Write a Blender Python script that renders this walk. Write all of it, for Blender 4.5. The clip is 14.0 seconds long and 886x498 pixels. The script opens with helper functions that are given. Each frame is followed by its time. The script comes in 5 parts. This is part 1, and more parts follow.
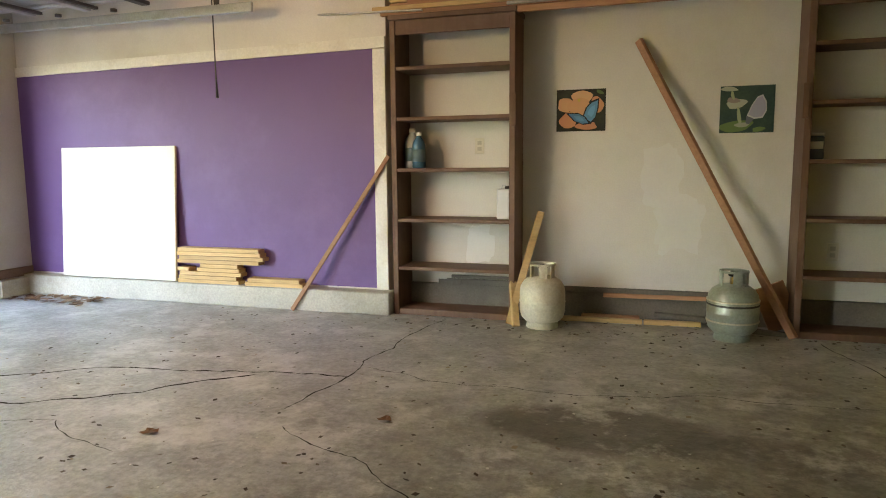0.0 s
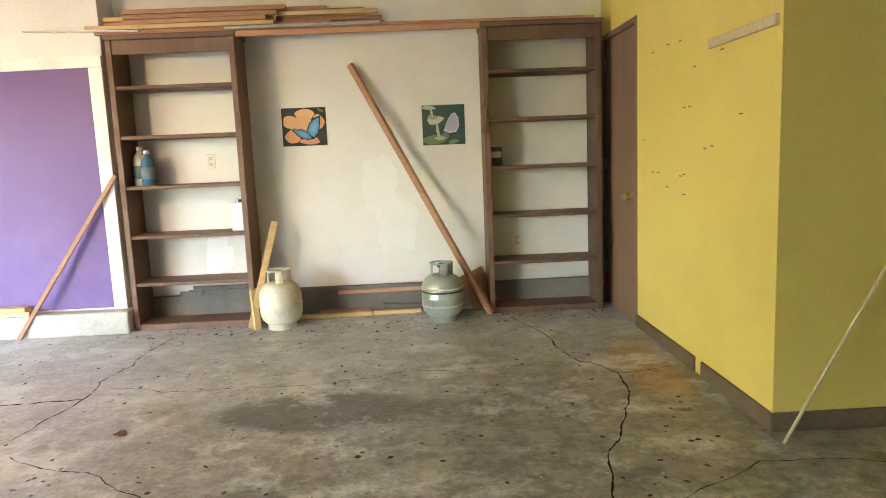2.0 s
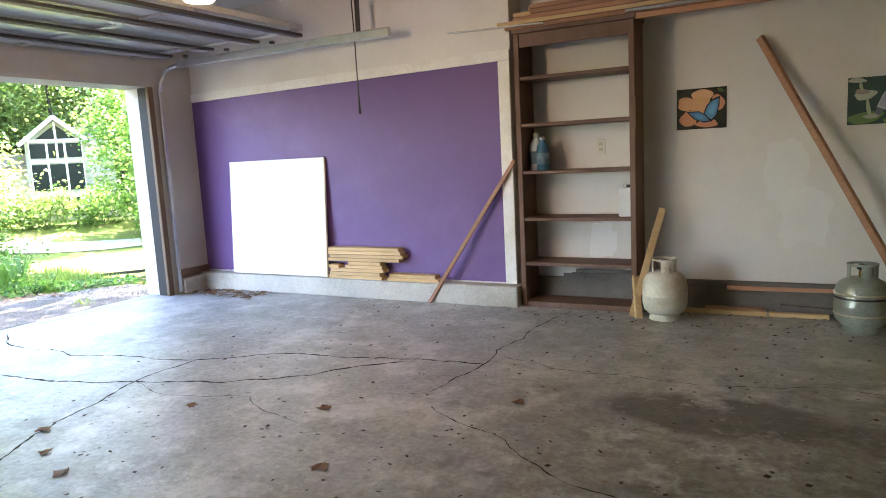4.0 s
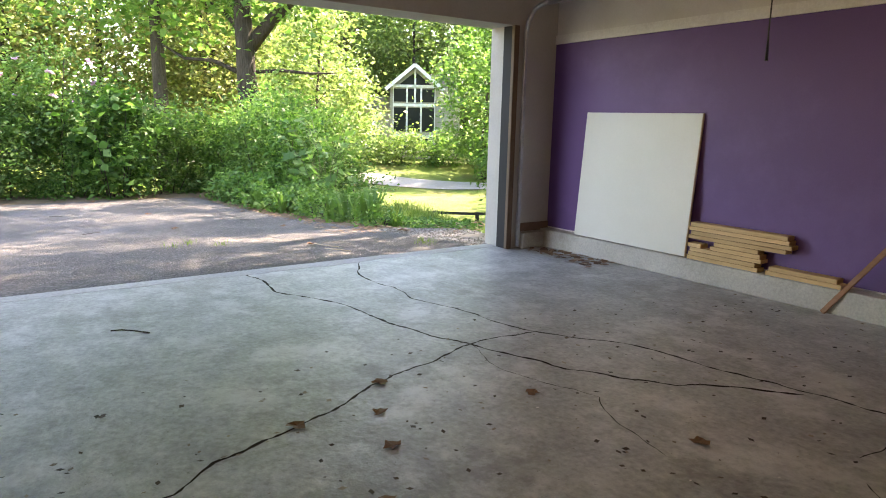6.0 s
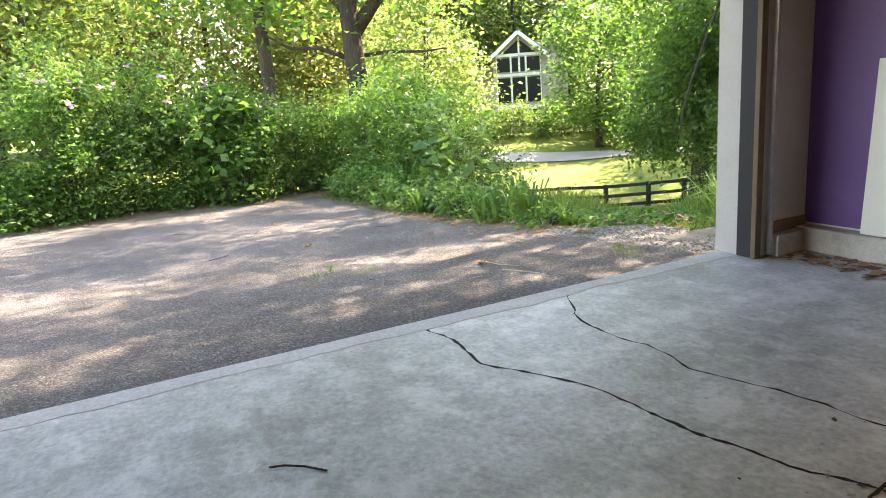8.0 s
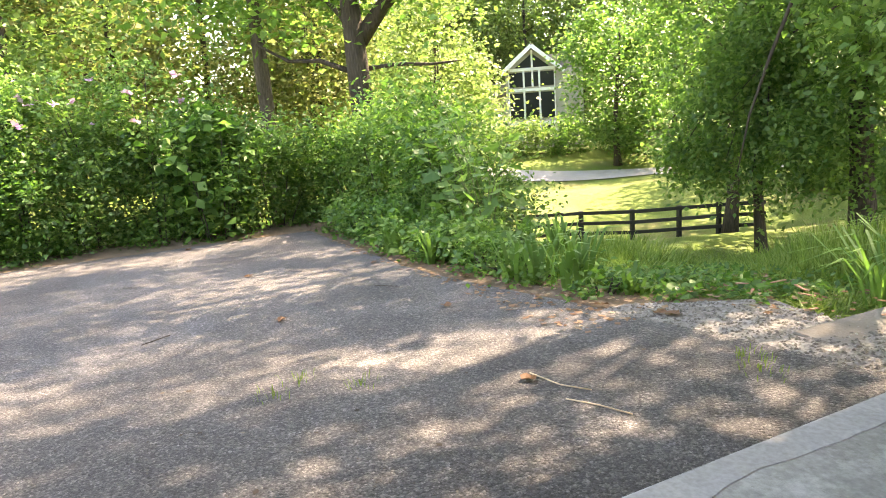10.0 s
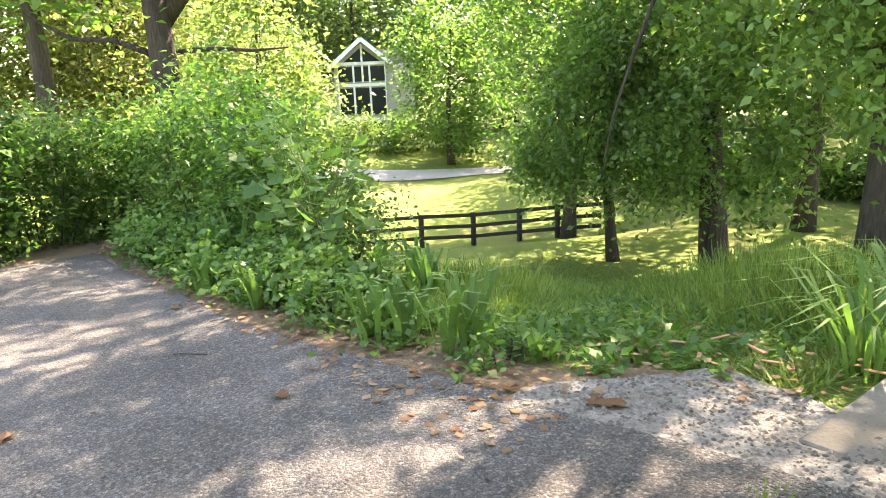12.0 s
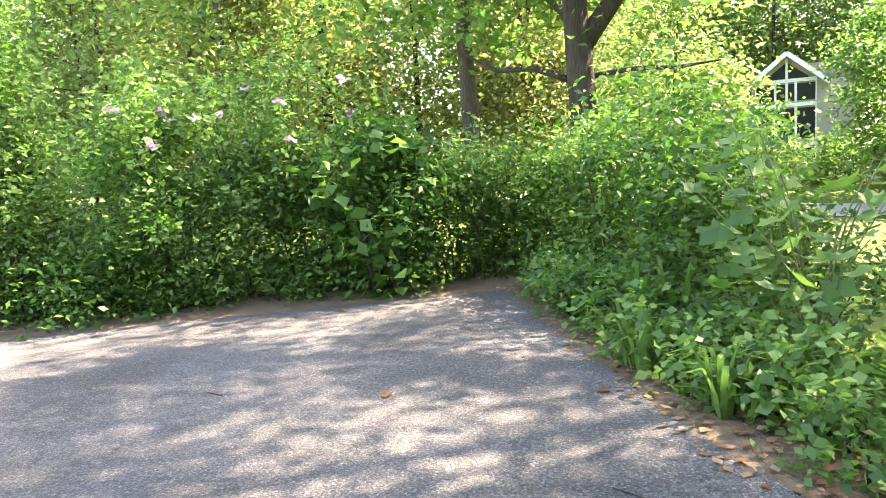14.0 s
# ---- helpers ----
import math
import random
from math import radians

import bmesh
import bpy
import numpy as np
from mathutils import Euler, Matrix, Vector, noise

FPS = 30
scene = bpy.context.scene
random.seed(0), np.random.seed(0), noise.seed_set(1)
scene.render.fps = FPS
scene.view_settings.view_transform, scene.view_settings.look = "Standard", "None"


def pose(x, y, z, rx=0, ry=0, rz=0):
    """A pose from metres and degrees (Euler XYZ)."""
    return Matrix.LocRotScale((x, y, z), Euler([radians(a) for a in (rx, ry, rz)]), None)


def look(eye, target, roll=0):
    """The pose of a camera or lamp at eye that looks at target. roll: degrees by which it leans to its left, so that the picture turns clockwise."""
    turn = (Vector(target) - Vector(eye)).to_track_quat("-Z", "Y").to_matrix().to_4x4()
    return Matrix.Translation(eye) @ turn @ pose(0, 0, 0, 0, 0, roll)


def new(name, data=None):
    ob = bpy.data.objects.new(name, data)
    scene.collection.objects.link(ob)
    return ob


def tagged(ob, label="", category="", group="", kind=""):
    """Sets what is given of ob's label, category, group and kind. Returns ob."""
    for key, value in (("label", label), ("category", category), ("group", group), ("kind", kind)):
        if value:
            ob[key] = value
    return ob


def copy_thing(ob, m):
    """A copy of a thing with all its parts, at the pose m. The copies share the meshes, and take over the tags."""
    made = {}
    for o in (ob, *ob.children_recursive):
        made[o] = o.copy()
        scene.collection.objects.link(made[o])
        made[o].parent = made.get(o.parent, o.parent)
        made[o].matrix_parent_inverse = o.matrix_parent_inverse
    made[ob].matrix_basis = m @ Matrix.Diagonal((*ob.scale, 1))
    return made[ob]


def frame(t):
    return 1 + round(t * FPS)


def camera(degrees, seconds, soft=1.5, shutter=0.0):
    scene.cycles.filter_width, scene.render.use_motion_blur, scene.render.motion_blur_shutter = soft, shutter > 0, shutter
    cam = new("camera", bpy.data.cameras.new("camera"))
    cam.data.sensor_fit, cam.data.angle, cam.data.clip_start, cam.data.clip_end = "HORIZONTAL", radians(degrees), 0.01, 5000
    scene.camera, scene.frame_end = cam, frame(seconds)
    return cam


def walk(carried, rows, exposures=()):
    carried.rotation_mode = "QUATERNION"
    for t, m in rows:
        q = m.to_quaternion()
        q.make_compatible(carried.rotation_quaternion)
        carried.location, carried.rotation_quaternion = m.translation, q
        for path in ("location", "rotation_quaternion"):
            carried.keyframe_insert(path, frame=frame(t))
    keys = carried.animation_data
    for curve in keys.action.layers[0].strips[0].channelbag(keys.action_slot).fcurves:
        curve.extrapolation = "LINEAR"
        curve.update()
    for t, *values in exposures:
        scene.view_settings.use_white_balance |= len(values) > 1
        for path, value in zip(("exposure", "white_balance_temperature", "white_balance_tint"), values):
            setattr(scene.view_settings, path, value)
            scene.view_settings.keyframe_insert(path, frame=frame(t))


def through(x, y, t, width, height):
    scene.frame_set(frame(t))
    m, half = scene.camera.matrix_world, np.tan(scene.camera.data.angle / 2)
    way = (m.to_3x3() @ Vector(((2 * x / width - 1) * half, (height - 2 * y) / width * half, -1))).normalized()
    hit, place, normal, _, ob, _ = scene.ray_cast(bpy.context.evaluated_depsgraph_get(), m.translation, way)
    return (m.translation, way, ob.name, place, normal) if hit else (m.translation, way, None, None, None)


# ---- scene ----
cam = camera(66.5, 14.0, 1.0)
PATH = [
    (0, (0.100, 0.289, 1.100), (-0.502, 2.180, 0.854), -0.5),
    (0.5, (0.221, 0.316, 1.080), (-0.194, 2.259, 0.844), -1.7),
    (1, (0.310, 0.307, 1.060), (0.036, 2.275, 0.834), -2.3),
    (1.5, (0.438, 0.108, 1.057), (0.329, 2.092, 0.827), -2.7),
    (2, (0.436, -0.132, 1.231), (0.495, 1.847, 0.95), -2.4),
    (2.5, (0.417, -0.148, 1.266), (0.525, 1.828, 0.975), -2.8),
    (3, (0.353, -0.141, 1.276), (0.165, 1.829, 0.987), -3.1),
    (3.5, (0.271, -0.138, 1.26), (-0.295, 1.761, 0.991), -2.7),
    (4, (0.221, -0.093, 1.244), (-0.715, 1.653, 0.967), -3.0),
    (4.2, (0.243, -0.02, 1.224), (-0.846, 1.637, 0.959), -2.5),
    (6.3, (-0.764, 0.323, 1.192), (-2.471, 1.273, 0.765), -0.6),
    (6.5, (-0.934, 0.337, 1.222), (-2.696, 1.169, 0.774), -2.0),
    (7, (-1.372, 0.337, 1.224), (-3.107, 1.224, 0.772), -4.2),
    (9.3, (-3.371, 1.059, 1.306), (-5.128, 1.903, 0.859), -4.0),
    (9.5, (-3.564, 1.151, 1.296), (-5.3, 2.033, 0.84), -3.4),
    (10, (-3.982, 1.321, 1.314), (-5.744, 2.175, 0.907), -4.1),
    (10.5, (-4.358, 1.493, 1.314), (-5.908, 2.696, 0.925), -3.2),
    (11, (-4.74, 1.732, 1.323), (-6.262, 2.992, 1.015), -3.9),
    (11.5, (-5.115, 1.887, 1.329), (-6.575, 3.216, 1.007), -4.8),
    (12, (-5.461, 2.06, 1.311), (-6.945, 3.324, 0.865), -2.4),
    (12.5, (-5.832, 2.214, 1.317), (-7.433, 3.312, 0.837), -2.4),
    (13, (-6.233, 2.293, 1.3), (-7.854, 3.379, 0.859), -3.6),
    (13.5, (-6.762, 2.39, 1.242), (-8.645, 2.964, 0.887), -2.4),
    (14, (-7.212, 2.382, 1.213), (-9.17, 2.662, 0.918), -4.4),
]
EXPOSURES = [(0, 5.05, 8200, 16), (1.0, 5.75, 8000, 16), (2.5, 6.25, 6600, 18), (3.1, 6.1, 6100, 19), (4.2, 4.6, 6900, 22), (6.3, 3.5, 7900, 21), (7.2, 3.45, 8000, 20), (9.3, 3.35, 8900, 20), (12.5, 3.4, 8300, 19), (14, 3.4, 7800, 18)]
walk(cam, [(t, look(eye, target, roll)) for t, eye, target, roll in PATH], EXPOSURES)

# ---- world and sun ----
SUN_DIR = Vector((-0.05, 0.63, 0.78)).normalized()
world = bpy.data.worlds.new("sky")
scene.world = world
world.use_nodes = True
wn = world.node_tree
sky = wn.nodes.new("ShaderNodeTexSky")
sky.sky_type, sky.sun_disc = "NISHITA", False
sky.sun_elevation = math.asin(SUN_DIR.z)
sky.sun_rotation = math.atan2(SUN_DIR.x, SUN_DIR.y)
wn.links.new(sky.outputs[0], wn.nodes["Background"].inputs[0])
wn.nodes["Background"].inputs[1].default_value = 0.15
sun = new("sun", bpy.data.lights.new("sun", "SUN"))
sun.data.energy, sun.data.angle, sun.data.color = 4.2, radians(0.6), (1.0, 0.94, 0.84)
sun.rotation_euler = SUN_DIR.to_track_quat("Z", "Y").to_euler()


# ---- materials ----
def ramp_node(nt, src, stops):
    r = nt.nodes.new("ShaderNodeValToRGB")
    while len(r.color_ramp.elements) < len(stops):
        r.color_ramp.elements.new(0.5)
    for e, (p, c) in zip(r.color_ramp.elements, stops):
        e.position, e.color = p, (*c, 1)
    nt.links.new(src, r.inputs[0])
    return r.outputs[0]


def noise_node(nt, scale, detail=5.0, rough=0.6, stretch=(1, 1, 1), shift=0.0):
    tc = nt.nodes.new("ShaderNodeTexCoord")
    mp = nt.nodes.new("ShaderNodeMapping")
    mp.inputs["Scale"].default_value = stretch
    mp.inputs["Location"].default_value = (shift, shift * 0.7, shift * 0.3)
    n = nt.nodes.new("ShaderNodeTexNoise")
    n.inputs["Scale"].default_value, n.inputs["Detail"].default_value, n.inputs["Roughness"].default_value = scale, detail, rough
    nt.links.new(tc.outputs["Object"], mp.inputs[0])
    nt.links.new(mp.outputs[0], n.inputs["Vector"])
    return n.outputs["Fac"]


def mix_node(nt, fac, a, b, mode="MIX"):
    m = nt.nodes.new("ShaderNodeMix")
    m.data_type, m.blend_type = "RGBA", mode
    for sock, v in ((m.inputs[0], fac), (m.inputs[6], a), (m.inputs[7], b)):
        if isinstance(v, bpy.types.NodeSocket):
            nt.links.new(v, sock)
        elif isinstance(v, (int, float)):
            sock.default_value = v
        else:
            sock.default_value = (*v, 1)
    return m.outputs[2]


def bump_node(nt, height, strength, dist, bsdf):
    b = nt.nodes.new("ShaderNodeBump")
    b.inputs["Strength"].default_value, b.inputs["Distance"].default_value = strength, dist
    nt.links.new(height, b.inputs["Height"])
    nt.links.new(b.outputs[0], bsdf.inputs["Normal"])


def material(name, c1, c2, scale=3.0, fine=60.0, rough=0.7, metal=0.0, bump=0.3, dist=0.004, stretch=(1, 1, 1), dirt=None, dirt_amount=0.5, spec=0.35, rnd=0.0, grit=0.28):
    """Two colours mixed by coarse noise, fine grain over it, relief and stains."""
    m = bpy.data.materials.new(name)
    m.use_nodes = True
    nt = m.node_tree
    p = nt.nodes["Principled BSDF"]
    p.inputs["Roughness"].default_value, p.inputs["Metallic"].default_value = rough, metal
    p.inputs["Specular IOR Level"].default_value = spec
    coarse = noise_node(nt, scale, 6, 0.65, stretch)
    grain = noise_node(nt, fine, 4, 0.6, stretch)
    col = mix_node(nt, ramp_node(nt, coarse, [(0.3, (0, 0, 0)), (0.7, (1, 1, 1))]), c1, c2)
    g = ramp_node(nt, grain, [(0.3, (1 - grit,) * 3), (0.7, (1 + grit * 0.5,) * 3)])
    col = mix_node(nt, 0.6, col, mix_node(nt, 1.0, col, g, "MULTIPLY"))
    if dirt:
        d = ramp_node(nt, noise_node(nt, scale * 0.6, 8, 0.7, (1, 1, 1), 7.3), [(0.5, (0, 0, 0)), (0.68, (dirt_amount,) * 3)])
        col = mix_node(nt, d, col, dirt)
    if rnd:
        oi = nt.nodes.new("ShaderNodeObjectInfo")
        col = mix_node(nt, 1.0, col, ramp_node(nt, oi.outputs["Random"], [(0, (1 - rnd,) * 3), (1, (1 + rnd,) * 3)]), "MULTIPLY")
    nt.links.new(col, p.inputs["Base Color"])
    if bump:
        bump_node(nt, grain, bump, dist, p)
    return m


def leaf_material(name, a, b, c, gloss=0.35, through=0.45):
    """Leaves that let light through, each leaf its own tint."""
    m = bpy.data.materials.new(name)
    m.use_nodes = True
    nt = m.node_tree
    p = nt.nodes["Principled BSDF"]
    geo = nt.nodes.new("ShaderNodeNewGeometry")
    col = ramp_node(nt, geo.outputs["Random Per Island"], [(0.0, a), (0.55, b), (1.0, c)])
    nt.links.new(col, p.inputs["Base Color"])
    p.inputs["Roughness"].default_value = 0.5
    p.inputs["Specular IOR Level"].default_value = gloss
    tr = nt.nodes.new("ShaderNodeBsdfTranslucent")
    nt.links.new(mix_node(nt, 1.0, col, (1.35, 1.5, 0.95), "MULTIPLY"), tr.inputs[0])
    mx = nt.nodes.new("ShaderNodeMixShader")
    mx.inputs[0].default_value = through
    nt.links.new(p.outputs[0], mx.inputs[1])
    nt.links.new(tr.outputs[0], mx.inputs[2])
    nt.links.new(mx.outputs[0], nt.nodes["Material Output"].inputs[0])
    return m


def plain(name, c, rough=0.6, metal=0.0, spec=0.4):
    m = bpy.data.materials.new(name)
    m.use_nodes = True
    p = m.node_tree.nodes["Principled BSDF"]
    p.inputs["Base Color"].default_value = (*c, 1)
    p.inputs["Roughness"].default_value, p.inputs["Metallic"].default_value, p.inputs["Specular IOR Level"].default_value = rough, metal, spec
    return m


def concrete_floor_material():
    m = material("concrete_floor", (0.29, 0.29, 0.275), (0.43, 0.43, 0.415), 2.4, 34, 0.42, 0, 0.6, 0.006, dirt=(0.16, 0.14, 0.115), dirt_amount=0.6, spec=0.5, grit=0.5)
    nt = m.node_tree
    p = nt.nodes["Principled BSDF"]
    base = p.inputs["Base Color"].links[0].from_socket
    tc = nt.nodes.new("ShaderNodeTexCoord")

    def spot(x, y, rx, ry, inner, outer, wob=0.35):
        mp = nt.nodes.new("ShaderNodeMapping")
        mp.inputs["Location"].default_value = (-x / rx, -y / ry, 0)
        mp.inputs["Scale"].default_value = (1 / rx, 1 / ry, 0)
        nt.links.new(tc.outputs["Object"], mp.inputs[0])
        ln = nt.nodes.new("ShaderNodeVectorMath")
        ln.operation = "LENGTH"
        nt.links.new(mp.outputs[0], ln.inputs[0])
        ad = nt.nodes.new("ShaderNodeMath")
        ad.operation = "MULTIPLY_ADD"
        nt.links.new(noise_node(nt, 3.5, 6, 0.7), ad.inputs[0])
        ad.inputs[1].default_value = wob * 2
        nt.links.new(ln.outputs["Value"], ad.inputs[2])
        return ramp_node(nt, ad.outputs[0], [(inner + wob, (1, 1, 1)), (outer + wob, (0, 0, 0))])
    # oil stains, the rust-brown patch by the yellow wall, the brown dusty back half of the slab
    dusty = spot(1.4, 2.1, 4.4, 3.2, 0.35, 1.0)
    rub = nt.nodes.new("ShaderNodeMath")
    rub.operation = "MULTIPLY_ADD"
    nt.links.new(dusty, rub.inputs[0])
    rub.inputs[1].default_value, rub.inputs[2].default_value = 0.65, 0.35
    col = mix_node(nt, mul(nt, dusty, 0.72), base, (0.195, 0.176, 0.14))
    col = mix_node(nt, mul(nt, spot(-0.1, 3.07, 0.74, 0.36, 0.6, 0.8, 0.2), 0.82), col, (0.082, 0.069, 0.052))
    col = mix_node(nt, mul(nt, spot(0.6, 2.98, 0.45, 0.33, 0.3, 0.9), 0.6), col, (0.10, 0.085, 0.066))
    col = mix_node(nt, mul(nt, spot(1.66, 3.5, 0.30, 0.75, 0.5, 1.0, 0.25), 0.75), col, (0.36, 0.19, 0.085))
    col = mix_node(nt, mul(nt, spot(1.18, 2.95, 0.2, 0.26, 0.3, 0.9), 0.6), col, (0.11, 0.095, 0.075))
    col = mix_node(nt, mul(nt, spot(1.62, 2.85, 0.07, 0.05, 0.5, 0.8), 0.9), col, (0.06, 0.045, 0.03))
    col = mix_node(nt, mul(nt, spot(-3.2, 1.8, 0.22, 0.18, 0.3, 0.9), 0.6), col, (0.13, 0.12, 0.10))
    wear = ramp_node(nt, noise_node(nt, 2.2, 9, 0.75, (1, 1, 1), 3.1), [(0.5, (0, 0, 0)), (0.60, (0.75, 0.75, 0.75))])
    col = mix_node(nt, wear, col, (0.52, 0.515, 0.50))
    grime = ramp_node(nt, noise_node(nt, 4.5, 10, 0.8, (1, 1, 1), 11.9), [(0.53, (0, 0, 0)), (0.60, (0.7, 0.7, 0.7))])
    gm = nt.nodes.new("ShaderNodeMath")
    gm.operation = "MULTIPLY"
    nt.links.new(grime, gm.inputs[0])
    nt.links.new(rub.outputs[0], gm.inputs[1])
    col = mix_node(nt, mul(nt, gm.outputs[0], 0.8), col, (0.14, 0.128, 0.105))
    mottle = ramp_node(nt, noise_node(nt, 9.0, 8, 0.75, (1, 1, 1), 21.3), [(0.42, (0.66, 0.65, 0.62)), (0.56, (1.3, 1.3, 1.3))])
    col = mix_node(nt, mul(nt, rub.outputs[0], 0.85), col, mix_node(nt, 1.0, col, mottle, "MULTIPLY"))
    pits = ramp_node(nt, noise_node(nt, 26, 3, 0.8, (1, 1, 1), 1.7), [(0.66, (0, 0, 0)), (0.72, (0.7, 0.7, 0.7))])
    col = mix_node(nt, pits, col, (0.12, 0.11, 0.095))
    nt.links.new(col, p.inputs["Base Color"])
    return m


def mul(nt, sock, k):
    n = nt.nodes.new("ShaderNodeMath")
    n.operation = "MULTIPLY"
    nt.links.new(sock, n.inputs[0])
    n.inputs[1].default_value = k
    return n.outputs[0]


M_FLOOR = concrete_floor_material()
M_CURB = material("curb_concrete", (0.42, 0.40, 0.36), (0.55, 0.53, 0.47), 2.5, 60, 0.85, 0, 0.5, 0.006, dirt=(0.2, 0.17, 0.12))
M_EDGE = material("worn_slab_edge", (0.36, 0.355, 0.34), (0.45, 0.445, 0.42), 2.5, 40, 0.7, 0, 0.5, 0.005, dirt=(0.28, 0.26, 0.22), dirt_amount=0.5, grit=0.35)
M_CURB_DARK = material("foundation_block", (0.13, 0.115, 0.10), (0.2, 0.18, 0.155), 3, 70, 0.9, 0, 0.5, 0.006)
M_WHITE = material("white_wall_paint", (0.66, 0.63, 0.585), (0.75, 0.72, 0.68), 0.9, 90, 0.65, 0, 0.08, 0.001, dirt=(0.52, 0.46, 0.38), dirt_amount=0.4, grit=0.1)
M_PATCH = material("filler_patch", (0.73, 0.715, 0.69), (0.78, 0.765, 0.74), 2, 80, 0.7, 0, 0, 0.001, grit=0.05)
M_PURPLE = material("purple_paint", (0.118, 0.058, 0.195), (0.136, 0.069, 0.22), 0.8, 110, 0.5, 0, 0.06, 0.001, dirt=(0.22, 0.14, 0.34), dirt_amount=0.4, grit=0.1)
M_YELLOW = material("yellow_paint", (0.77, 0.57, 0.15), (0.81, 0.61, 0.175), 0.8, 90, 0.55, 0, 0.08, 0.001, dirt=(0.66, 0.50, 0.13), dirt_amount=0.5, grit=0.08)
M_CEIL = material("ceiling_board", (0.66, 0.645, 0.62), (0.72, 0.71, 0.69), 0.7, 90, 0.8, 0, 0.08, 0.001, grit=0.08)
M_TRIM = material("chipped_white_trim", (0.74, 0.72, 0.67), (0.8, 0.78, 0.73), 4, 60, 0.6, 0, 0.3, 0.002, dirt=(0.5, 0.42, 0.32), dirt_amount=0.45, grit=0.15)
M_SHELF = material("brown_shelf_board", (0.115, 0.062, 0.042), (0.17, 0.095, 0.066), 2, 40, 0.6, 0, 0.25, 0.002, (1, 1, 0.15), dirt=(0.24, 0.17, 0.13), rnd=0.15)
M_PINE = material("raw_pine", (0.56, 0.37, 0.17), (0.66, 0.47, 0.25), 3, 50, 0.6, 0, 0.25, 0.002, (0.12, 1, 1), rnd=0.18)
M_CEDAR = material("old_red_board", (0.36, 0.175, 0.095), (0.46, 0.25, 0.15), 3, 50, 0.65, 0, 0.25, 0.002, (0.12, 1, 1), rnd=0.25)
M_STICK = material("pale_stick", (0.55, 0.42, 0.26), (0.65, 0.53, 0.35), 5, 60, 0.6, 0, 0.2, 0.002)
M_DOOR = material("brown_flush_door", (0.20, 0.115, 0.075), (0.26, 0.155, 0.105), 1.5, 60, 0.5, 0, 0.12, 0.001, (4, 4, 0.3), grit=0.15)
M_BASE = material("brown_baseboard", (0.13, 0.085, 0.055), (0.19, 0.13, 0.085), 3, 60, 0.7, 0, 0.3, 0.003)
M_TANK_W = material("cream_tank_paint", (0.62, 0.58, 0.47), (0.7, 0.67, 0.56), 4, 60, 0.4, 0, 0.1, 0.001, dirt=(0.42, 0.33, 0.2), dirt_amount=0.6)
M_TANK_G = material("grey_green_tank_paint", (0.32, 0.38, 0.34), (0.40, 0.45, 0.41), 4, 60, 0.33, 0.35, 0.1, 0.001, dirt=(0.24, 0.19, 0.13), dirt_amount=0.6)
M_GALV = material("galvanised_steel", (0.42, 0.43, 0.44), (0.55, 0.56, 0.57), 6, 80, 0.38, 0.85, 0.1, 0.001, dirt=(0.3, 0.25, 0.2))
M_DARKMETAL = material("dark_steel", (0.05, 0.05, 0.052), (0.09, 0.088, 0.085), 6, 60, 0.45, 0.7, 0.15, 0.001)
M_DOORSTEEL = material("garage_door_steel", (0.42, 0.44, 0.46), (0.5, 0.52, 0.54), 2, 60, 0.4, 0.3, 0.1, 0.001)
M_BOARD = material("white_panel", (0.60, 0.595, 0.53), (0.65, 0.645, 0.58), 1.2, 70, 0.35, 0, 0.04, 0.001, grit=0.04)
M_JAMB = material("jamb_paint", (0.44, 0.42, 0.375), (0.50, 0.48, 0.43), 2, 60, 0.6, 0, 0.2, 0.002, dirt=(0.4, 0.34, 0.26), dirt_amount=0.5, grit=0.1)
M_BLACK = plain("black_rubber", (0.02, 0.02, 0.02), 0.7)
M_CRACK = plain("crack_dirt", (0.03, 0.026, 0.02), 0.95, 0, 0.1)
M_BRASS = plain("brass", (0.55, 0.38, 0.14), 0.3, 1.0)
M_PLASTIC = plain("ivory_plastic", (0.68, 0.64, 0.54), 0.4)
